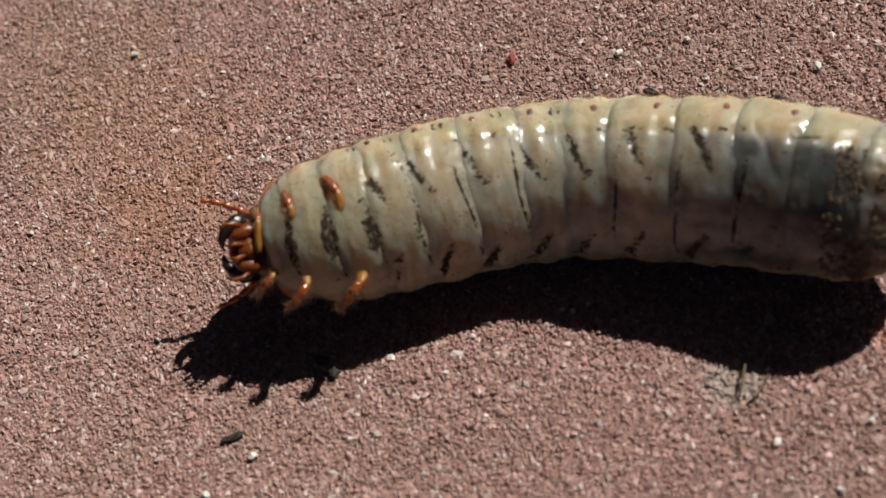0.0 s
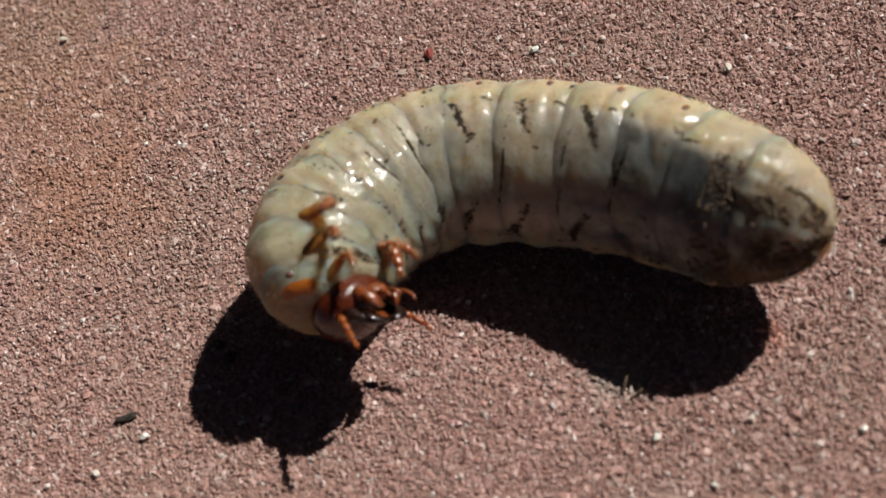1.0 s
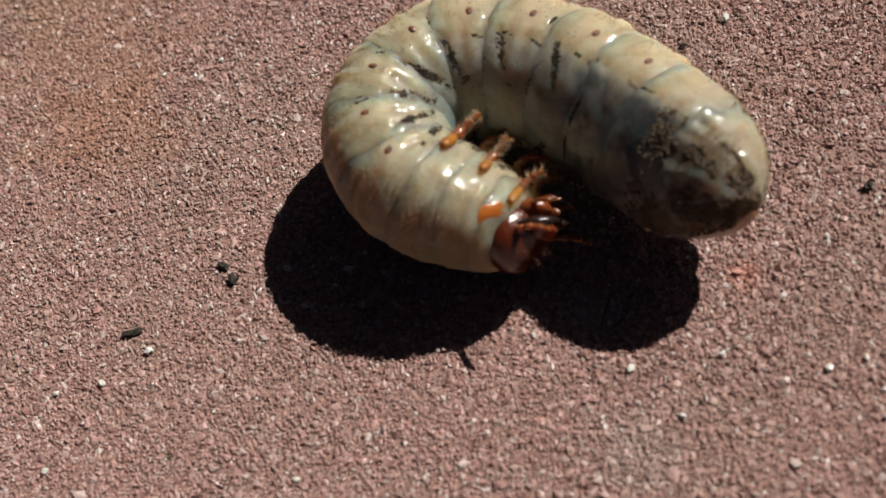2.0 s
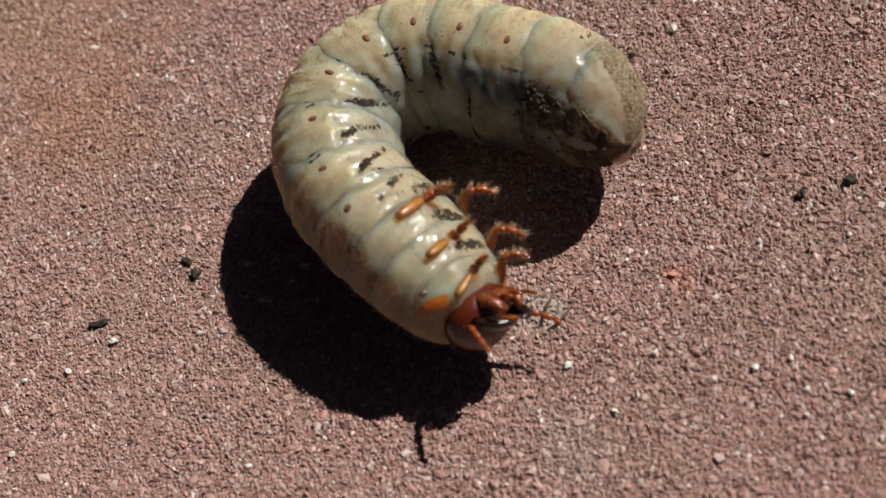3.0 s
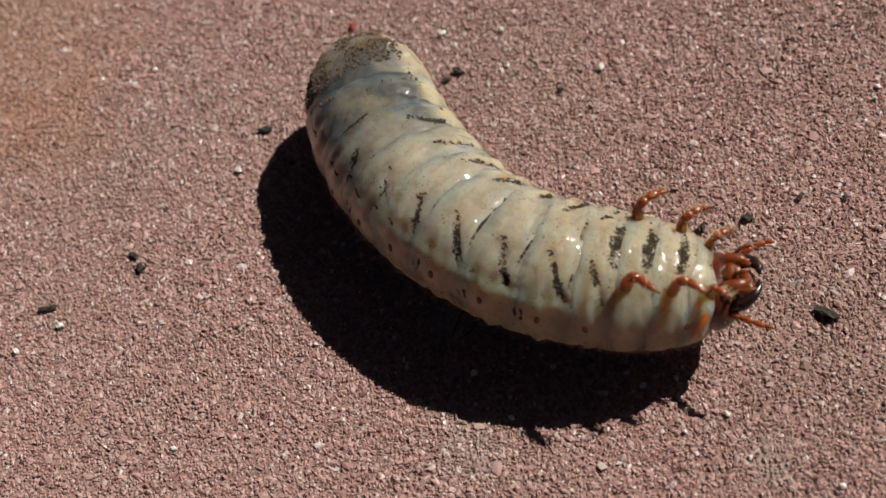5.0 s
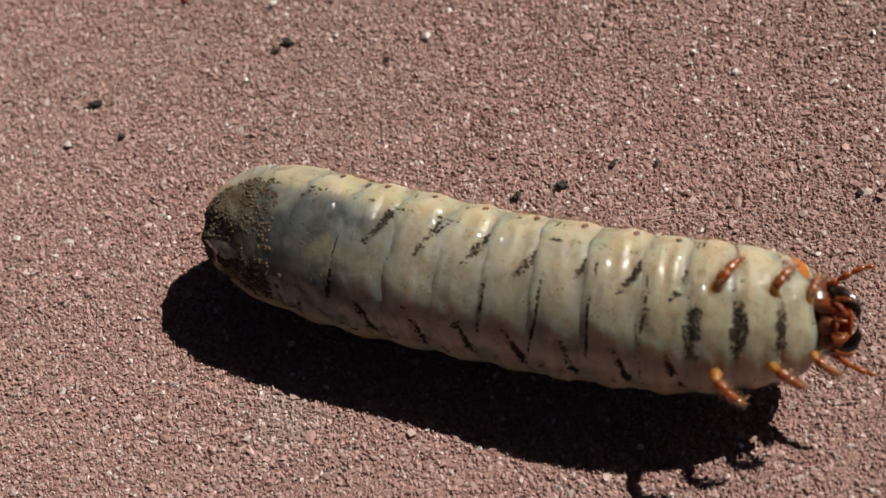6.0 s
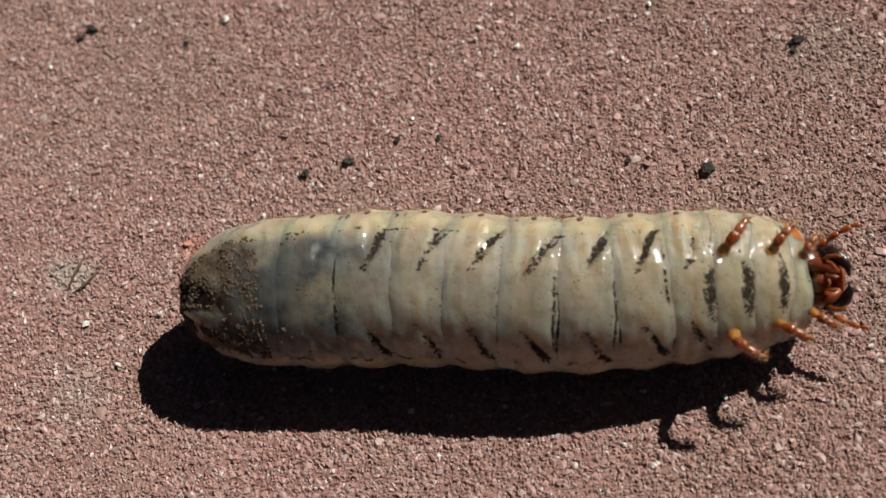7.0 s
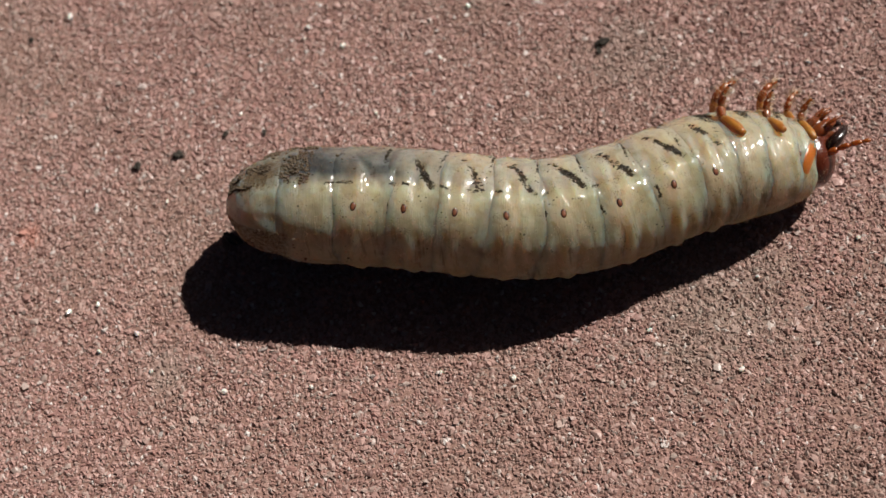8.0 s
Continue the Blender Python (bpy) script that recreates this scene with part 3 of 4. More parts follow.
def segment_mesh(k):
    around, steps = 150, 56
    lo, hi = (-0.5 if k == COUNT - 1 else -0.95), (0.57 if k == 0 else 0.95)
    lane = lo + (hi - lo) * (0.5 - 0.5 * np.cos(np.linspace(0, np.pi, steps)))
    turn = np.linspace(-180, 180, around, endpoint=False)
    gl, gt = np.meshgrid(lane, turn, indexing="ij")
    co = skin_at(k, gl, gt)
    for i in range(steps):
        for j in range(around):
            p = co[i, j]
            co[i, j] = p + np.array((0, p[1], p[2])) / max(1e-3, math.hypot(p[1], p[2])) * wrinkle(k, p)
    verts = [tuple(v * MM) for v in co.reshape(-1, 3)]
    faces = []
    for i in range(steps - 1):
        for j in range(around):
            a, b = i * around + j, i * around + (j + 1) % around
            faces.append((a, b, b + around, a + around))
    faces.append(tuple(range(around))[::-1])
    faces.append(tuple(range((steps - 1) * around, steps * around)))
    me = mesh_of(NAMES[k], verts, faces, SKIN)
    rest = me.attributes.new("rest", "FLOAT_VECTOR", "POINT")
    lie_on = me.attributes.new("lie_on", "FLOAT_VECTOR", "POINT")
    shift = co.reshape(-1, 3) + np.array((-MID[k] * LENGTH, 0, 0))
    rest.data.foreach_set("vector", np.ascontiguousarray(shift, np.float32).ravel())
    where = np.stack([MID[k] - gl * (CUTS[k + 1] - CUTS[k]), gt, gl], -1).reshape(-1, 3)
    lie_on.data.foreach_set("vector", np.ascontiguousarray(where, np.float32).ravel())
    return me


def patch(k, l0, t0, half_l, half_t, shape, lift=0.03):
    """A small shield that follows the skin; shape(u, v) says how far its edge reaches."""
    rings, sides = 5, 20
    verts, faces = [], []
    verts.append(tuple(skin_point(k, l0, t0, lift * 1.6) * MM))
    for i in range(1, rings + 1):
        f = i / rings
        for j in range(sides):
            a = 2 * math.pi * j / sides
            reach = shape(a) * f
            p = skin_point(k, l0 + half_l * reach * math.cos(a), t0 + half_t * reach * math.sin(a), lift * (1.6 - 2.2 * f ** 3))
            verts.append(tuple(p * MM))
    for j in range(sides):
        faces.append((0, 1 + j, 1 + (j + 1) % sides))
    for i in range(rings - 1):
        for j in range(sides):
            a, b = 1 + i * sides + j, 1 + i * sides + (j + 1) % sides
            faces.append((a, a + sides, b + sides, b))
    return verts, faces


def hairs(k, count, seed):
    rng = random.Random(seed)
    verts, tris = [], []
    for _ in range(count):
        turn = rng.choice((-1, 1)) * (rng.uniform(86, 150) if rng.random() < 0.93 else rng.uniform(5, 60))
        local = rng.uniform(-0.45, 0.45)
        p = skin_point(k, local, turn)
        out = Vector((0, p[1], p[2])).normalized()
        lean = Vector((rng.uniform(-0.9, 0.3), rng.uniform(-0.4, 0.4), rng.uniform(-0.4, 0.4)))
        long = rng.uniform(0.22, 0.42) * (1.0 if abs(turn) > 76 else 0.6)
        base = Vector(p) - out * 0.05
        tip = base + (out + 0.3 * lean).normalized() * (long + 0.05)
        u = out.cross(Vector((1, 0.2, 0))).normalized() * 0.01
        v = out.cross(u).normalized() * 0.01
        m = base.lerp(tip, 0.55) + out * 0.02
        at = len(verts)
        for c, w in ((base, 1.0), (m, 0.7)):
            for d in (u, -0.5 * u + 0.87 * v, -0.5 * u - 0.87 * v):
                verts.append((c + d * w) * MM)
        verts.append(tip * MM)
        for j in range(3):
            a, b = at + j, at + (j + 1) % 3
            tris += [(a, b, b + 3), (a, b + 3, a + 3), (a + 3, b + 3, at + 6)]
    return mesh_of("setae", verts, tris, HAIR)


def crumbs_on(k, count, seed, turn_range, local_range):
    """Soil stuck to the skin, as small lumps."""
    rng = np.random.default_rng(seed)
    base, faces = ico()
    vs, fs = [], []
    for i in range(count):
        side = rng.choice((-1, 1))
        while True:
            local, turn = rng.uniform(*local_range), side * rng.uniform(*turn_range)
            if noise.noise(Vector((local * 1.8, turn * 0.05, k * 3.3))) + 0.6 * noise.noise(Vector((local * 6, turn * 0.16, k))) > -0.05:
                break
        p = skin_point(k, local, turn)
        r = 0.04 + 0.13 * rng.random() ** 3
        v = base * (1 + rng.uniform(-0.35, 0.35, (12, 1))) * r * np.array((1, 1, 0.8)) + p * np.array((1, 1.0, 1.0))
        vs.append(v)
        fs.append(faces + 12 * i)
    return big_mesh("soil_crust", np.concatenate(vs) * MM, np.concatenate(fs), CRUST)


def fold_soil(k, seed):
    """Crumbs of soil in the folds of the belly: along the front fold, the slanting folds and the side folds; thick between the legs."""
    rng = np.random.default_rng(seed)
    base, faces = ico()
    spots = []
    if k < 4:
        for edge in (-0.5, 0.5):
            spots += [(edge + rng.normal(0, 0.07), rng.normal(0, 13), 0.075) for _ in range(46 if k else 16)]
    if k > 2:
        spots += [(0.5 + rng.normal(0, 0.028), t, 0.055) for t in rng.uniform(-48, 48, 60) if noise.noise(Vector((t * 0.16, k * 3.1, 0))) > 0.0]
        for side in (-1, 1):
            for t in rng.uniform(20, GROOVE - 1, 84):
                if noise.noise(Vector((t * 0.08, k * 2.3, side * 4))) > -0.05:
                    spots.append((0.44 - (GROOVE - t) * 0.0125 + rng.normal(0, 0.04), side * t, 0.095))
            spots += [(x, side * (GROOVE + rng.normal(0, 1.2)), 0.05) for x in rng.uniform(-0.48, 0.48, 34) if noise.noise(Vector((x * 4, k * 1.7, side * 7))) > 0.24]
    for _ in range(260):
        local, turn = rng.uniform(-0.48, 0.48), rng.uniform(-GROOVE - 4, GROOVE + 4)
        if noise.noise(Vector((local * 2.2, turn * 0.06, k * 5.3))) > 0.16:
            spots.append((local, turn, 0.026))
    vs, fs = [], []
    for n, (local, turn, size) in enumerate(spots):
        p = skin_point(k, local, turn, -0.01)
        r = size * (0.35 + 0.9 * rng.random() ** 2)
        vs.append(base * (1 + rng.uniform(-0.4, 0.4, (12, 1))) * r * np.array((1.3, 1, 0.7)) + p)
        fs.append(faces + 12 * n)
    return big_mesh("fold_soil", np.concatenate(vs) * MM, np.concatenate(fs), CRUMB)


def build_grub():
    thing = new("beetle_grub")
    tagged(thing, "fat cream-white beetle grub, wet and soiled, curling on paving", "grub")
    segments = []
    for k in range(COUNT):
        seg = part(NAMES[k], segment_mesh(k), thing)
        segments.append(seg)
        if k < COUNT - 1:
            bristle = part("setae", hairs(k, 480, 300 + k), seg, "fine short orange hairs")
            tagged(bristle, kind="stuff")
        if k < 10:
            dirt = part("fold_soil", fold_soil(k, 500 + k), seg, "black soil held in the folds")
            tagged(dirt, kind="stuff")
        if k == 0 or 3 <= k <= 10:
            for side in (-1, 1):
                at = PORE_TURN - (8 if k == 0 else 0)
                half = 0.36 / SPAN[k]
                me = mesh_of("spiracle", *patch(k, 0.0 if k else -0.22, side * at, half * 0.72, math.degrees(0.36 / WIDE), lambda a: 1.0 - 0.12 * math.cos(2 * a), 0.05), PORE)
                me.materials.append(SIEVE)
                for f in me.polygons:
                    f.material_index = int(f.index < 60)
                part("spiracle", me, seg, "dark brown breathing pore")
        if k == 0:
            for side in (-1, 1):
                me = mesh_of("thoracic_plate", *patch(0, 0.1, side * 78, 0.36, 24, lambda a: 0.5 + 0.85 * max(0.0, math.cos(a + side * 0.9)) ** 4 + 0.5 * max(0.0, math.cos(a - side * 2.0)) ** 4, 0.03), PLATE)
                part("thoracic_plate", me, seg, "flat orange horny shield")
        if k in (10, 11, 12):
            lo, hi = ((-0.5, 0.0), (-0.5, 0.2), (-0.4, 0.5))[k - 10]
            dirt = part("soil_crust", crumbs_on(k, (50, 900, 1300)[k - 10], 60 + k, (2, 56), (lo, hi)), seg, "crust of grey-brown soil")
            tagged(dirt, kind="stuff")
            dirt = part("soil_crust", crumbs_on(k, 90 if k > 10 else 12, 80 + k, (106, 172), (lo, hi)), seg, "crust of grey-brown soil")
            tagged(dirt, kind="stuff")
    return thing, segments


grub, segments = build_grub()


def bristles(spots, thick):
    """Stiff tapered hairs: (foot, direction, length) in millimetres."""
    verts, tris = [], []
    for foot, way, long in spots:
        u = way.cross(Vector((0.31, 0.52, 0.79))).normalized() * thick
        v = way.cross(u)
        at = len(verts)
        verts += [(foot + u) * MM, (foot - 0.5 * u + 0.87 * v) * MM, (foot - 0.5 * u - 0.87 * v) * MM, (foot + way * long) * MM]
        tris += [(at, at + 1, at + 3), (at + 1, at + 2, at + 3), (at + 2, at, at + 3)]
    return mesh_of("setae", verts, tris, HAIR)


def build_head(thing):
    bm = bmesh.new()
    bmesh.ops.create_uvsphere(bm, u_segments=40, v_segments=24, radius=1.0)
    for v in bm.verts:
        c = v.co.copy()
        x = c.x * 2.05 * (0.9 if c.x > 0 else 1.0)
        y = c.y * 2.7 * (1 - 0.16 * max(c.x, 0) ** 2)
        z = c.z * 2.3 + 0.25 * max(c.x, 0)
        seam = -0.05 * math.exp(-(c.y / 0.06) ** 2) * (c.z < 0)
        r = 1 + seam + 0.02 * noise.noise(c * 3.5)
        v.co = Vector((x, y, z)) * r * MM
    head = part("head", from_bm("head", bm, HORN, True), thing, "glossy dark reddish-brown head capsule")
    # upper lip
    bm = lump((0.8, 1.15, 0.4), 3, 0.1, 3)
    bmesh.ops.transform(bm, matrix=pose(1.9 * MM, 0, 0.5 * MM, 0, -38, 0), verts=bm.verts)
    part("upper_lip", from_bm("upper_lip", bm, MOUTH, True), head, "rust-brown upper lip")
    bm = lump((0.75, 0.7, 0.5), 9, 0.12, 3)
    bmesh.ops.transform(bm, matrix=pose(1.2 * MM, 0, 2.0 * MM, 0, -20, 0), verts=bm.verts)
    part("lower_lip", from_bm("lower_lip", bm, MOUTH, True), head, "rust-brown lower lip")
    for side in (-1, 1):
        pts = [(1.1, side * 1.6, 0.6), (1.9, side * 1.65, 0.9), (2.55, side * 1.3, 1.15), (2.9, side * 0.75, 1.25), (2.95, side * 0.2, 1.25)]
        part("mandible", mesh_of("mandible", *tube(pts, [0.6, 0.56, 0.42, 0.27, 0.08], 12, 0.75), JAW), head, "short black curved jaw")
        for name, pts, radii, said in (("maxilla", [(0.4, side * 1.0, 1.5), (1.2, side * 1.1, 1.9), (1.9, side * 0.95, 2.0), (2.45, side * 0.6, 1.85)], [0.5, 0.52, 0.4, 0.14], "rust-coloured bristly mouthpart"),
                                       ("palp", [(1.4, side * 1.4, 2.0), (1.95, side * 1.7, 2.3), (2.5, side * 1.75, 2.4), (2.95, side * 1.55, 2.35)], [0.13, 0.14, 0.12, 0.05], ""),
                                       ("lip_palp", [(1.6, side * 0.35, 2.35), (2.1, side * 0.45, 2.65), (2.55, side * 0.4, 2.7)], [0.13, 0.14, 0.06], "")):
            part(name, mesh_of(name, *tube(pts, radii, 10), MOUTH), head, said)
        joints = [(0.8, side * 1.9, 0.25), (1.6, side * 2.5, 0.45), (2.4, side * 2.95, 0.55), (3.2, side * 3.3, 0.5), (3.8, side * 3.4, 0.4)]
        widths = (0.24, 0.2, 0.18, 0.14)
        verts, faces = [], []
        for a, b, r in zip(joints, joints[1:], widths):
            v, f = tube(*limb(a, b, r * 0.8, r, 6, 0.25), 8)
            faces += [tuple(i + len(verts) for i in face) for face in f]
            verts += v
        part("antenna", mesh_of("antenna", verts, faces, RUST), head, "jointed rust-brown feeler")
        bm = lump((0.2, 0.2, 0.2), 17, 0.02, 2)
        bmesh.ops.transform(bm, matrix=pose(0.7 * MM, side * 1.7 * MM, -0.15 * MM), verts=bm.verts)
        part("eye_spot", from_bm("eye_spot", bm, JAW, True), head, "tiny black eye spot")
    rng = random.Random(71)
    spots = []
    for _ in range(80):
        a, h = rng.uniform(-1.9, 1.9), rng.uniform(-0.75, 0.95)
        w = math.sqrt(1 - h * h)
        out = Vector((math.cos(a) * w, math.sin(a) * w, h))
        spots.append((Vector((out.x * 1.8, out.y * 2.5, out.z * 2.15)), (out + Vector((0.8, 0, 0)) + 0.4 * Vector((rng.uniform(-1, 1), rng.uniform(-1, 1), rng.uniform(-1, 1)))).normalized(), rng.uniform(0.3, 0.75)))
    tagged(part("setae", bristles(spots, 0.018), head, "stiff orange bristles"), kind="stuff")
    return head


head = build_head(grub)


def build_leg(thing, side, size):
    """One jointed leg, its base at its own origin: the long coxa first, then the rest bent outwards; x to the head."""
    leg = new("leg")
    leg.parent = thing
    tagged(leg, "jointed amber and rust leg with a small claw")
    j = [Vector((x, side * y, z)) * size for x, y, z in ((0.05, -0.25, -0.9), (-0.15, 0.2, 1.4), (0.4, 0.0, 2.1), (1.1, -0.45, 2.4), (1.75, -0.75, 2.45), (2.0, -0.8, 2.3))]
    wide = [w * size for w in (0.5, 0.4, 0.35, 0.28, 0.22)]
    for name, a, b, ra, rb, material, swell in (("coxa", 0, 1, wide[0] * 0.85, wide[1] * 0.9, AMBER, 0.12), ("femur", 1, 2, wide[1] * 0.8, wide[2], RUST, 0.16),
                                                ("tibia", 2, 3, wide[2] * 0.85, wide[3], RUST, 0.12), ("tarsus", 3, 4, wide[3] * 0.85, wide[4] * 0.6, RUST, 0.05), ("claw", 4, 5, wide[4] * 0.5, 0.03, JAW, 0.0)):
        bow = (0.05 * size, 0, 0.06 * size)
        part(name, mesh_of(name, *tube(*limb(j[a] - 0.1 * (j[b] - j[a]), j[b] + 0.06 * (j[b] - j[a]), ra, rb, 10, swell, bow), 12, 0.85), material), leg)
    rng = random.Random(side * 7 + int(size * 100))
    spots = []
    for _ in range(150):
        f = rng.uniform(0.6, 3.95)
        a, b = j[int(f)], j[int(f) + 1]
        along = (b - a).normalized()
        out = Vector((rng.uniform(-1, 1), rng.uniform(-1, 1), rng.uniform(-1, 1)))
        out = (out - along * out.dot(along)).normalized()
        spots.append((a.lerp(b, f % 1) + out * wide[int(f)] * 0.7, (out + along * rng.uniform(0.2, 1.0)).normalized(), rng.uniform(0.3, 0.62)))
    tagged(part("setae", bristles(spots, 0.022), leg, "stiff orange bristles"), kind="stuff")
    return leg


LEG_TURN = 35.0
LEG_AT = (0.3, 0.35, 0.03)
legs = [(k, side, build_leg(grub, side, (0.76, 0.86, 0.95)[k])) for k in range(3) for side in (-1, 1)]


# ---------------------------------------------------------------- how the grub lies and moves
BODY = {}


def lie(t, line, rolls, neck=0.05, lift=(0, 0, 0)):
    """At t seconds: the body's middle line on the paving from jaws to tail in millimetres, and how far the belly is turned up
    (0 towards the left of its heading, 90 to the sky) at the breast, the waist and the tail. neck: the share of the line that the head takes.
    lift: millimetres by which breast, waist and tail lie higher."""
    BODY[t] = (np.array(line, float), np.array(rolls, float), neck, np.array(lift, float))


def along_line(q, u):
    """A natural cubic through the points q at u (0 to 1): place and heading towards the head."""
    n = len(q)
    a, b = np.zeros((n, n)), np.zeros_like(q)
    a[0, 0] = a[-1, -1] = 1
    for i in range(1, n - 1):
        a[i, i - 1:i + 2] = (1, 4, 1)
        b[i] = 6 * (q[i + 1] - 2 * q[i] + q[i - 1])
    m = np.linalg.solve(a, b)
    x = min(max(u, 0.0), 1.0) * (n - 1)
    i = min(int(x), n - 2)
    v = x - i
    w = 1 - v
    p = w * q[i] + v * q[i + 1] + ((w ** 3 - w) * m[i] + (v ** 3 - v) * m[i + 1]) / 6
    d = q[i + 1] - q[i] + (-(3 * w * w - 1) * m[i] + (3 * v * v - 1) * m[i + 1]) / 6
    return p, -d / np.linalg.norm(d)


def body_pose(t, s, lean=0.0):
    line, rolls, neck, lift = BODY[t]
    u = neck + (s - 0.05) * (1 - neck) / 0.95 if s > 0.05 else s / 0.05 * neck
    p, d = along_line(line, u)
    roll = math.radians(float(np.interp(u, (0.08, 0.5, 0.95), rolls)))
    head_on = Vector((d[0], d[1], 0)).normalized()
    left = Vector((-head_on.y, head_on.x, 0))
    belly = left * math.cos(roll) + Vector((0, 0, 1)) * math.sin(roll)
    thick = float(np.interp(u, (0, 0.05, 0.14, 0.3, 0.5, 0.8, 1), (0.74, 0.78, 0.88, 0.97, 1, 1.04, 1.04)))
    high = WIDE * thick * math.hypot(DEEP * math.sin(roll), math.cos(roll)) - 0.12 + float(np.interp(u, (0.08, 0.5, 0.95), lift))
    across = belly.cross(head_on)
    m = Matrix((head_on, across, belly)).transposed().to_4x4()
    m.translation = Vector((p[0], p[1], high)) * MM
    return m @ pose(0, 0, 0, 0, lean, 0)


def between(a, b, t):
    """A lie between two others, for the times when the grub is half way."""
    f = (t - a) / (b - a)
    f = f * f * (3 - 2 * f)
    lie(t, *(p * (1 - f) + q * f for p, q in zip(BODY[a], BODY[b])))


def motions():
    lie(0.0, [(-49.95, 0.30), (-44.96, 0.74), (-39.87, 1.80), (-34.45, 3.13), (-28.92, 3.74), (-23.19, 2.74), (-17.38, 1.14), (-12.18, -1.01), (-7.28, -2.85)], (51, 30, 35), lift=(1.80, -0.83, 0.99))
    lie(0.5, [(-49.76, -0.63), (-44.65, 0.06), (-39.60, 1.29), (-34.35, 2.71), (-28.76, 3.47), (-23.04, 2.57), (-17.26, 0.91), (-11.91, -1.27), (-7.13, -3.25)], (47, 28, 29), lift=(1.80, -0.80, 0.96))
    lie(0.7, [(-47.26, -3.19), (-42.91, -1.76), (-38.76, 0.05), (-34.23, 2.42), (-28.98, 3.81), (-23.05, 2.77), (-17.13, 0.95), (-11.83, -1.65), (-7.00, -4.09)], (45, 37, 29), lift=(1.62, -0.43, 1.25))
    lie(0.8, [(-44.75, -5.78), (-42.22, -3.19), (-39.00, -0.80), (-34.86, 1.94), (-29.70, 3.44), (-23.67, 2.49), (-17.60, 0.78), (-12.27, -1.87), (-7.40, -4.57)], (42, 42, 28), lift=(1.78, -0.28, 1.24))
    lie(0.9, [(-39.20, -7.70), (-39.80, -4.15), (-37.41, -1.07), (-34.24, 1.86), (-29.52, 3.80), (-23.44, 2.89), (-17.49, 1.18), (-12.36, -1.58), (-7.23, -3.91)], (44, 45, 27), lift=(1.98, -0.42, 1.24))
    lie(1.0, [(-34.90, -7.60), (-37.60, -4.40), (-36.75, -0.90), (-34.25, 2.07), (-29.80, 4.00), (-23.45, 3.17), (-17.56, 1.16), (-12.58, -1.96), (-7.30, -4.60)], (46, 48, 26), lift=(2.30, -0.16, 1.53))
    lie(1.1, [(-34.20, -7.50), (-36.80, -4.10), (-35.95, -0.32), (-33.78, 3.42), (-28.98, 4.74), (-23.44, 3.68), (-17.81, 1.41), (-12.49, -1.49), (-7.19, -4.13)], (50, 45, 28), lift=(1.87, 0.27, 1.78))
    lie(1.2, [(-33.20, -7.50), (-36.40, -4.70), (-35.46, -1.38), (-33.65, 3.09), (-28.53, 4.95), (-22.78, 3.80), (-17.43, 1.36), (-12.46, -1.60), (-7.25, -3.95)], (55, 42, 30), lift=(1.67, 0.27, 2.00))
    lie(1.3, [(-30.74, -8.04), (-34.30, -4.84), (-34.82, -0.76), (-33.22, 3.30), (-28.05, 5.10), (-22.30, 3.76), (-17.11, 1.17), (-12.34, -1.71), (-7.22, -3.43)], (52, 37, 36), lift=(1.26, 0.46, 2.10))
    lie(1.4, [(-27.42, -6.00), (-31.99, -4.64), (-34.14, -1.41), (-33.58, 2.63), (-28.80, 5.03), (-23.01, 3.90), (-17.73, 1.13), (-12.89, -1.93), (-7.74, -3.97)], (48, 31, 42), neck=0.055, lift=(0.93, 0.56, 2.51))
    lie(1.5, [(-25.74, -5.06), (-29.89, -4.31), (-32.88, -2.12), (-33.36, 2.00), (-29.26, 5.20), (-23.14, 4.04), (-17.56, 0.58), (-12.86, -2.84), (-8.27, -5.83)], (43, 24, 46), neck=0.060, lift=(0.48, 0.55, 2.29))
    lie(1.6, [(-24.72, -6.82), (-28.97, -4.51), (-32.71, -2.18), (-33.88, 2.60), (-29.40, 6.03), (-23.20, 4.36), (-17.74, 0.46), (-13.30, -3.45), (-8.70, -6.44)], (31, 18, 45), neck=0.060, lift=(0.63, 0.53, 2.27))
    lie(1.7, [(-24.31, -8.23), (-28.11, -5.32), (-31.95, -2.70), (-33.25, 2.26), (-28.99, 6.03), (-22.79, 4.31), (-17.85, 0.08), (-13.83, -4.12), (-9.35, -6.85)], (25, 13, 39), neck=0.060, lift=(0.79, 0.49, 2.33))
    lie(2.8, [(-19.91, -6.02), (-25.49, -4.97), (-30.49, -3.84), (-34.36, -0.13), (-33.65, 5.82), (-27.49, 7.81), (-21.40, 5.42), (-16.73, 1.30), (-14.09, -3.98)], (42, 4, 12), neck=0.055, lift=(0.54, 0.22, 0.95))
    lie(3.0, [(-20.71, -14.59), (-25.33, -10.60), (-29.50, -6.69), (-33.24, -2.34), (-33.56, 3.78), (-28.59, 7.08), (-23.16, 5.64), (-18.05, 3.31), (-14.28, -1.00)], (53, 5, 0), neck=0.080, lift=(0.64, 0.29, 0.99))
    lie(3.2, [(-24.85, -17.05), (-28.51, -11.96), (-31.28, -7.03), (-33.88, -2.71), (-34.11, 1.67), (-31.67, 6.33), (-26.14, 7.08), (-20.40, 5.63), (-14.36, 4.93)], (63, 25, -12), neck=0.065, lift=(0.83, 0.41, 0.94))
    lie(3.5, [(-16.82, -6.96), (-22.12, -7.61), (-26.93, -8.00), (-31.38, -6.28), (-34.35, -0.68), (-31.59, 5.52), (-25.19, 5.77), (-19.13, 4.92), (-13.22, 4.57)], (60, 7, -8), neck=0.060, lift=(0.57, -0.08, 0.46))
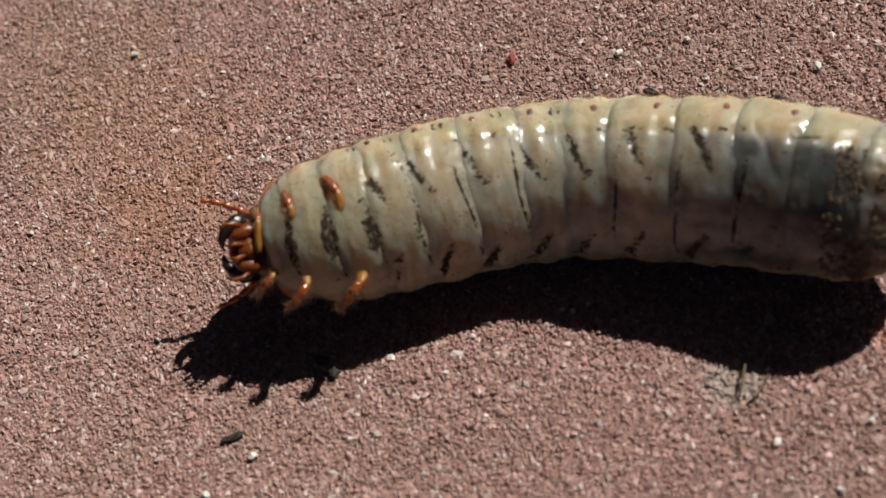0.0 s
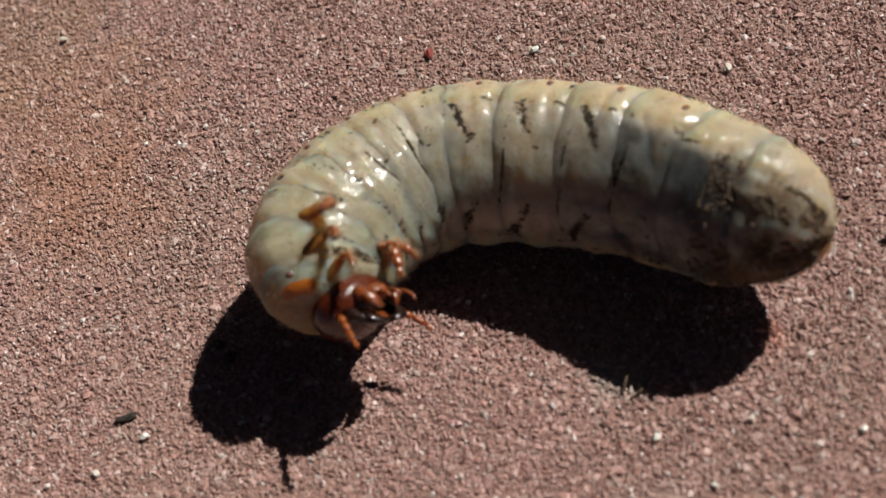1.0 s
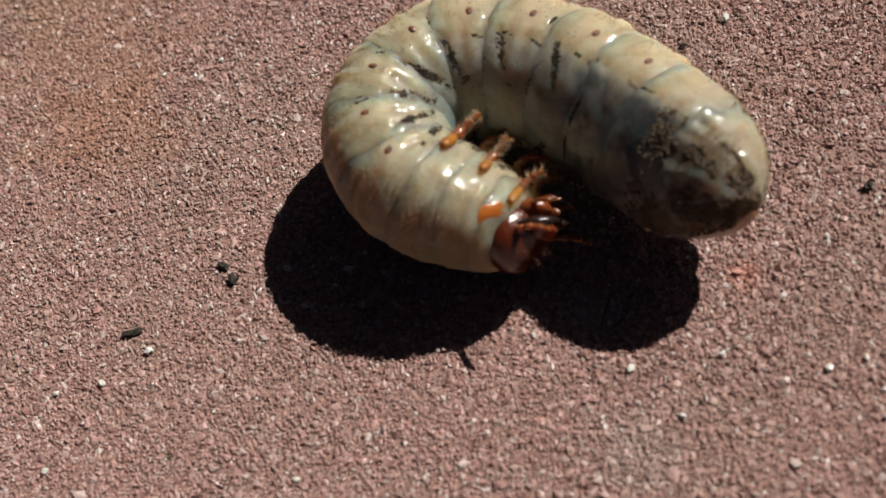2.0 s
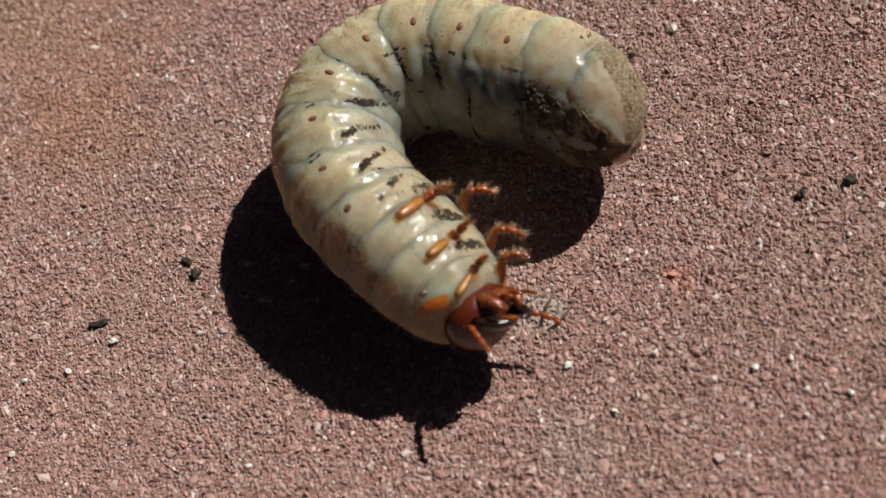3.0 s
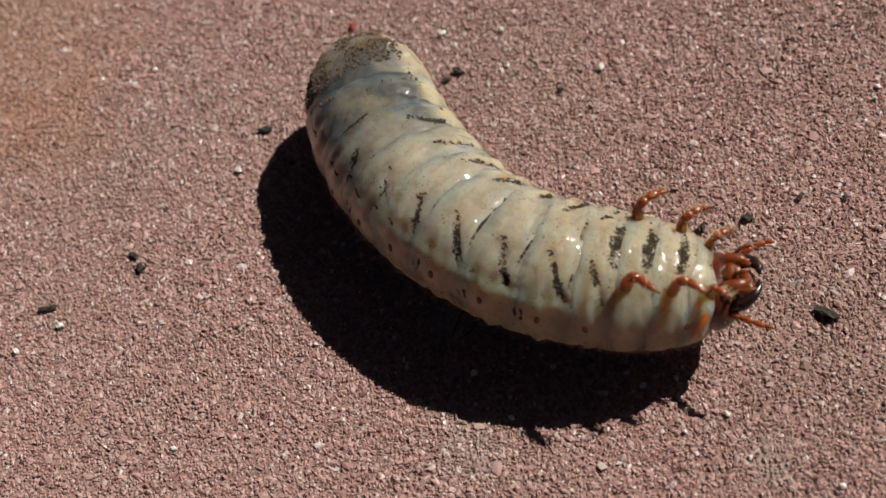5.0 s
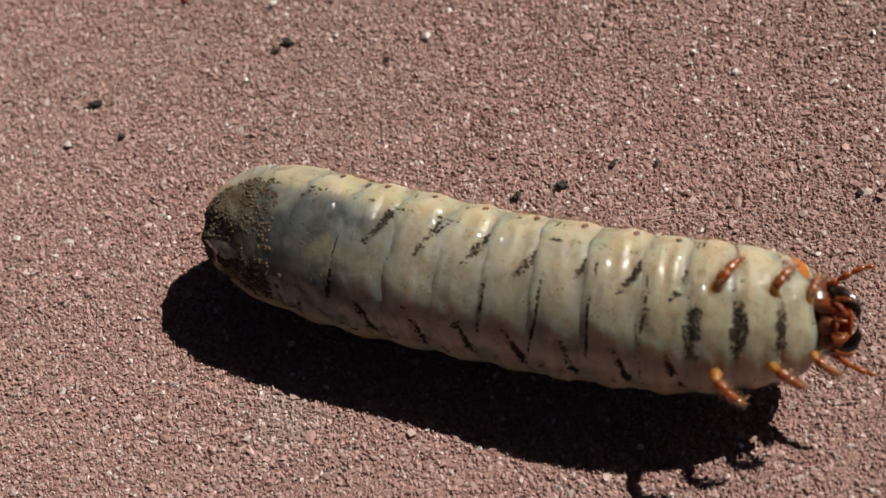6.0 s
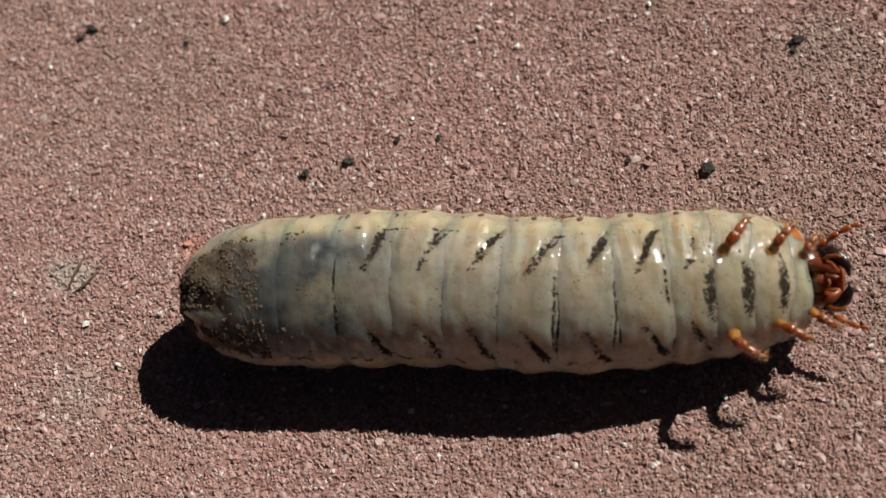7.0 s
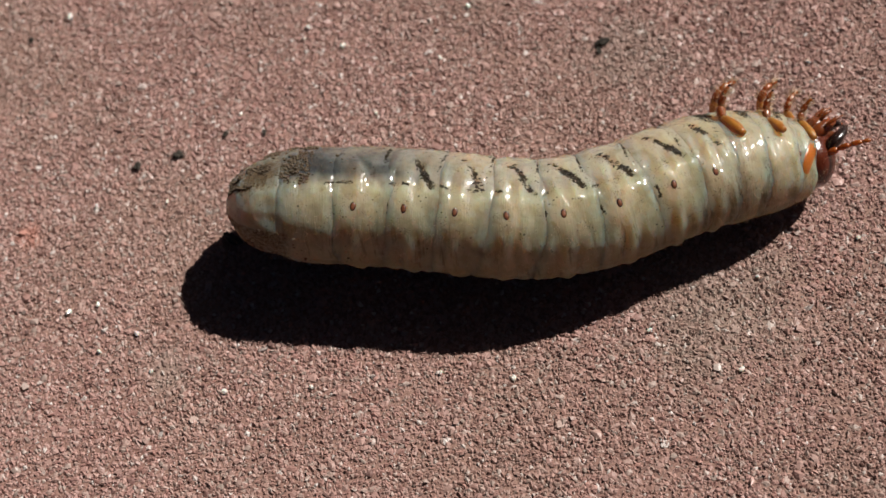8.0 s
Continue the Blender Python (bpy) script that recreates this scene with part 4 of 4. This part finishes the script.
    lie(3.7, [(-13.03, -10.50), (-18.74, -9.12), (-24.21, -7.36), (-29.51, -5.02), (-33.02, -1.22), (-32.68, 3.55), (-28.95, 7.69), (-22.94, 8.03), (-17.00, 9.71)], (60, 18, -7), neck=0.070, lift=(0.91, 0.21, 0.42))
    lie(4.0, [(-10.71, -11.82), (-16.10, -9.91), (-21.11, -8.33), (-25.78, -7.24), (-30.36, -3.66), (-32.41, 1.97), (-30.35, 7.54), (-25.07, 10.85), (-19.30, 13.49)], (72, 30, -9), neck=0.087, lift=(2.62, -0.22, 0.30))
    lie(4.2, [(-8.47, -10.10), (-13.70, -9.58), (-18.05, -7.84), (-23.14, -5.36), (-27.99, -1.65), (-30.25, 1.28), (-30.95, 5.76), (-29.63, 11.57), (-25.25, 16.28)], (78, 48, 39), neck=0.092, lift=(2.47, 0.12, 0.15))
    lie(4.5, [(-3.43, -9.67), (-8.92, -8.25), (-14.40, -7.06), (-19.33, -6.89), (-24.12, -4.84), (-27.91, -0.41), (-28.85, 5.39), (-27.00, 11.63), (-23.65, 17.68)], (69, 42, -1), neck=0.080, lift=(2.19, 0.20, 0.21))
    lie(4.6, [(-1.96, -6.26), (-7.66, -7.34), (-12.89, -7.24), (-18.12, -7.58), (-23.16, -5.42), (-26.73, -1.14), (-27.95, 4.38), (-27.46, 10.76), (-26.79, 17.44)], (76, 48, 36), neck=0.085, lift=(1.78, 0.63, 0.49))
    lie(4.7, [(-2.50, -7.59), (-7.95, -7.79), (-12.59, -7.62), (-17.38, -6.66), (-21.94, -4.03), (-25.18, -0.47), (-27.73, 3.94), (-29.45, 9.31), (-30.29, 15.15)], (77, 69, 106), neck=0.070, lift=(1.16, 1.46, 0.94))
    lie(5.8, [(15.24, -13.95), (10.17, -13.59), (5.10, -12.93), (-0.56, -11.89), (-6.17, -10.66), (-11.85, -9.65), (-17.48, -8.41), (-23.13, -7.27), (-28.87, -6.65)], (132, 132, 132), lift=(2.50, 0.40, 0.20))
    lie(6.0, [(19.09, -12.80), (13.59, -13.24), (8.07, -13.16), (2.62, -12.27), (-2.76, -11.23), (-8.15, -10.08), (-13.37, -8.97), (-18.65, -7.59), (-24.31, -7.16)], (130, 130, 127), lift=(2.50, 0.41, 0.16))
    lie(6.2, [(21.26, -12.27), (16.36, -13.29), (11.35, -13.68), (5.69, -13.72), (0.06, -13.28), (-5.43, -11.81), (-10.81, -9.99), (-16.28, -8.48), (-21.90, -7.68)], (128, 128, 128), lift=(2.50, 0.40, 0.20))
    lie(6.3, [(24.62, -9.55), (19.50, -9.54), (14.36, -10.03), (8.58, -10.69), (2.80, -10.64), (-2.81, -9.12), (-8.27, -7.16), (-13.90, -5.72), (-19.67, -5.32)], (104, 104, 104), lift=(0.90, 0.60, 0.20))
    lie(6.4, [(26.56, -5.98), (21.64, -6.81), (16.59, -6.97), (10.93, -8.01), (5.22, -7.75), (-0.31, -6.24), (-5.78, -4.43), (-11.41, -3.29), (-17.10, -2.43)], (66, 56, 65))
    lie(6.5, [(26.72, -6.81), (21.73, -7.01), (16.22, -7.01), (10.19, -7.64), (5.23, -7.50), (0.42, -6.47), (-4.87, -5.60), (-10.20, -3.85), (-15.64, -2.61)], (82, 58, 61), lift=(-0.11, 0.04, -0.00))
    lie(6.7, [(30.82, -5.01), (25.89, -5.80), (20.81, -5.80), (15.16, -6.97), (9.44, -7.56), (3.76, -6.78), (-1.72, -4.95), (-7.22, -3.23), (-12.72, -1.48)], (67, 54, 58))
    lie(6.8, [(32.98, -3.99), (27.70, -4.14), (22.33, -4.86), (16.78, -6.24), (11.00, -6.37), (5.47, -5.13), (-0.01, -3.67), (-5.59, -2.21), (-10.98, -1.46)], (46, 32, 29), lift=(-0.05, 0.01, 0.01))
    lie(6.9, [(33.79, -6.81), (28.84, -7.73), (23.82, -8.41), (18.14, -8.97), (12.42, -8.98), (6.74, -8.32), (1.12, -7.24), (-4.46, -5.99), (-10.08, -4.91)], (83, 82, 84))
    lie(7.0, [(34.77, -11.32), (29.68, -11.99), (24.57, -12.68), (18.97, -13.37), (13.36, -13.35), (7.73, -13.03), (2.10, -13.23), (-3.53, -13.50), (-9.14, -13.99)], (125, 125, 125), lift=(0.60, 0.60, 0.30))
    lie(7.2, [(38.88, -12.47), (33.61, -13.36), (28.30, -14.33), (22.39, -14.47), (16.51, -14.32), (10.61, -14.16), (4.73, -14.68), (-1.09, -15.58), (-6.97, -16.01)], (131, 131, 131), lift=(0.60, 0.60, 0.30))
    lie(7.3, [(39.99, -10.88), (34.95, -12.10), (29.86, -13.25), (24.20, -13.64), (18.51, -13.72), (12.83, -13.95), (7.15, -14.23), (1.47, -14.34), (-4.20, -13.95)], (122, 122, 122), lift=(0.60, 0.60, 0.30))
    lie(7.5, [(41.61, -8.28), (36.90, -10.26), (31.93, -11.72), (26.43, -13.21), (20.82, -14.17), (15.14, -13.84), (9.46, -13.47), (3.76, -13.48), (-1.90, -12.87)], (112, 112, 112), lift=(0.60, 0.60, 0.30))
    lie(7.6, [(43.92, -5.23), (38.96, -6.48), (33.92, -7.70), (28.57, -9.74), (22.93, -10.50), (17.25, -9.89), (11.55, -9.44), (5.82, -9.50), (0.10, -9.34)], (67, 72, 84))
    lie(7.7, [(45.34, -4.70), (39.98, -5.56), (34.33, -6.72), (28.54, -8.27), (23.72, -8.55), (18.63, -8.11), (12.86, -8.34), (6.98, -8.18), (1.29, -7.31)], (76, 53, 60), lift=(-0.08, 0.06, 0.00))
    lie(7.8, [(46.21, -6.30), (41.51, -7.13), (36.22, -7.44), (30.25, -9.05), (25.26, -10.12), (20.23, -10.27), (14.56, -9.95), (8.57, -9.26), (2.65, -8.17)], (92, 71, 82), lift=(-0.09, 0.03, -0.00))
    lie(7.9, [(48.82, -6.40), (44.28, -6.32), (39.04, -6.47), (32.91, -8.64), (27.61, -10.50), (22.51, -10.93), (16.81, -10.47), (10.62, -9.78), (4.27, -9.09)], (88, 72, 77), lift=(-0.13, 0.03, -0.01))
    lie(8.0, [(50.80, -1.42), (45.61, -2.50), (40.37, -4.01), (34.83, -6.57), (29.29, -7.91), (23.93, -7.67), (18.47, -7.27), (12.43, -7.13), (6.55, -7.08)], (43, 36, 41), lift=(-0.50, -0.20, 0.30))
    for t in (2.05, 2.4):
        between(1.7, 2.8, t)
    for t in (5.0, 5.3, 5.55):
        between(4.7, 5.8, t)
    times = sorted(BODY)
    for k, seg in enumerate(segments):
        walk(seg, [(t, body_pose(t, MID[k])) for t in times])
    for_head = []
    for t in times:
        out = float(np.interp(t, (0.6, 0.9, 1.2, 1.5), (0.0, 1.0, 1.0, 0.0)))  # the head stretched out and raised
        for_head.append((t, body_pose(t, 0.042 - 0.016 * out, -14 + 8 * math.sin(5.1 * t) + 24 * out)))
    walk(head, for_head)
    for n, (k, side, leg) in enumerate(legs):
        base = skin_at(k, np.array(LEG_AT[k]), np.array(LEG_TURN * side)) * MM
        rows = []
        for t in times:
            splay = float(np.interp(t, (0.6, 0.9, 1.3, 4.6, 5.2, 6.1, 6.5, 6.75, 7.05, 7.3, 7.7), (84, 8, -52, -52, 62, 62, -52, -52, 62, 62, -52)))
            upper = (side > 0) == (t < 3)
            splay = splay * ((1.0 if side > 0 else 0.1) if splay < 10 else 1.2 if upper else 0.5)
            swing = pose(0, 0, 0, splay * side + 8 * math.sin(6.2 * t + 1.9 * n), (8 + 0.3 * splay if splay > 0 else 0.5 * splay) + 12 * math.sin(5.3 * t + 2.3 * n), 0)
            rows.append((t, body_pose(t, MID[k]) @ Matrix.Translation(Vector(base)) @ swing @ Matrix.Translation((0, 0, -0.014 * max(splay, 0) * MM))))
        walk(leg, rows)


motions()
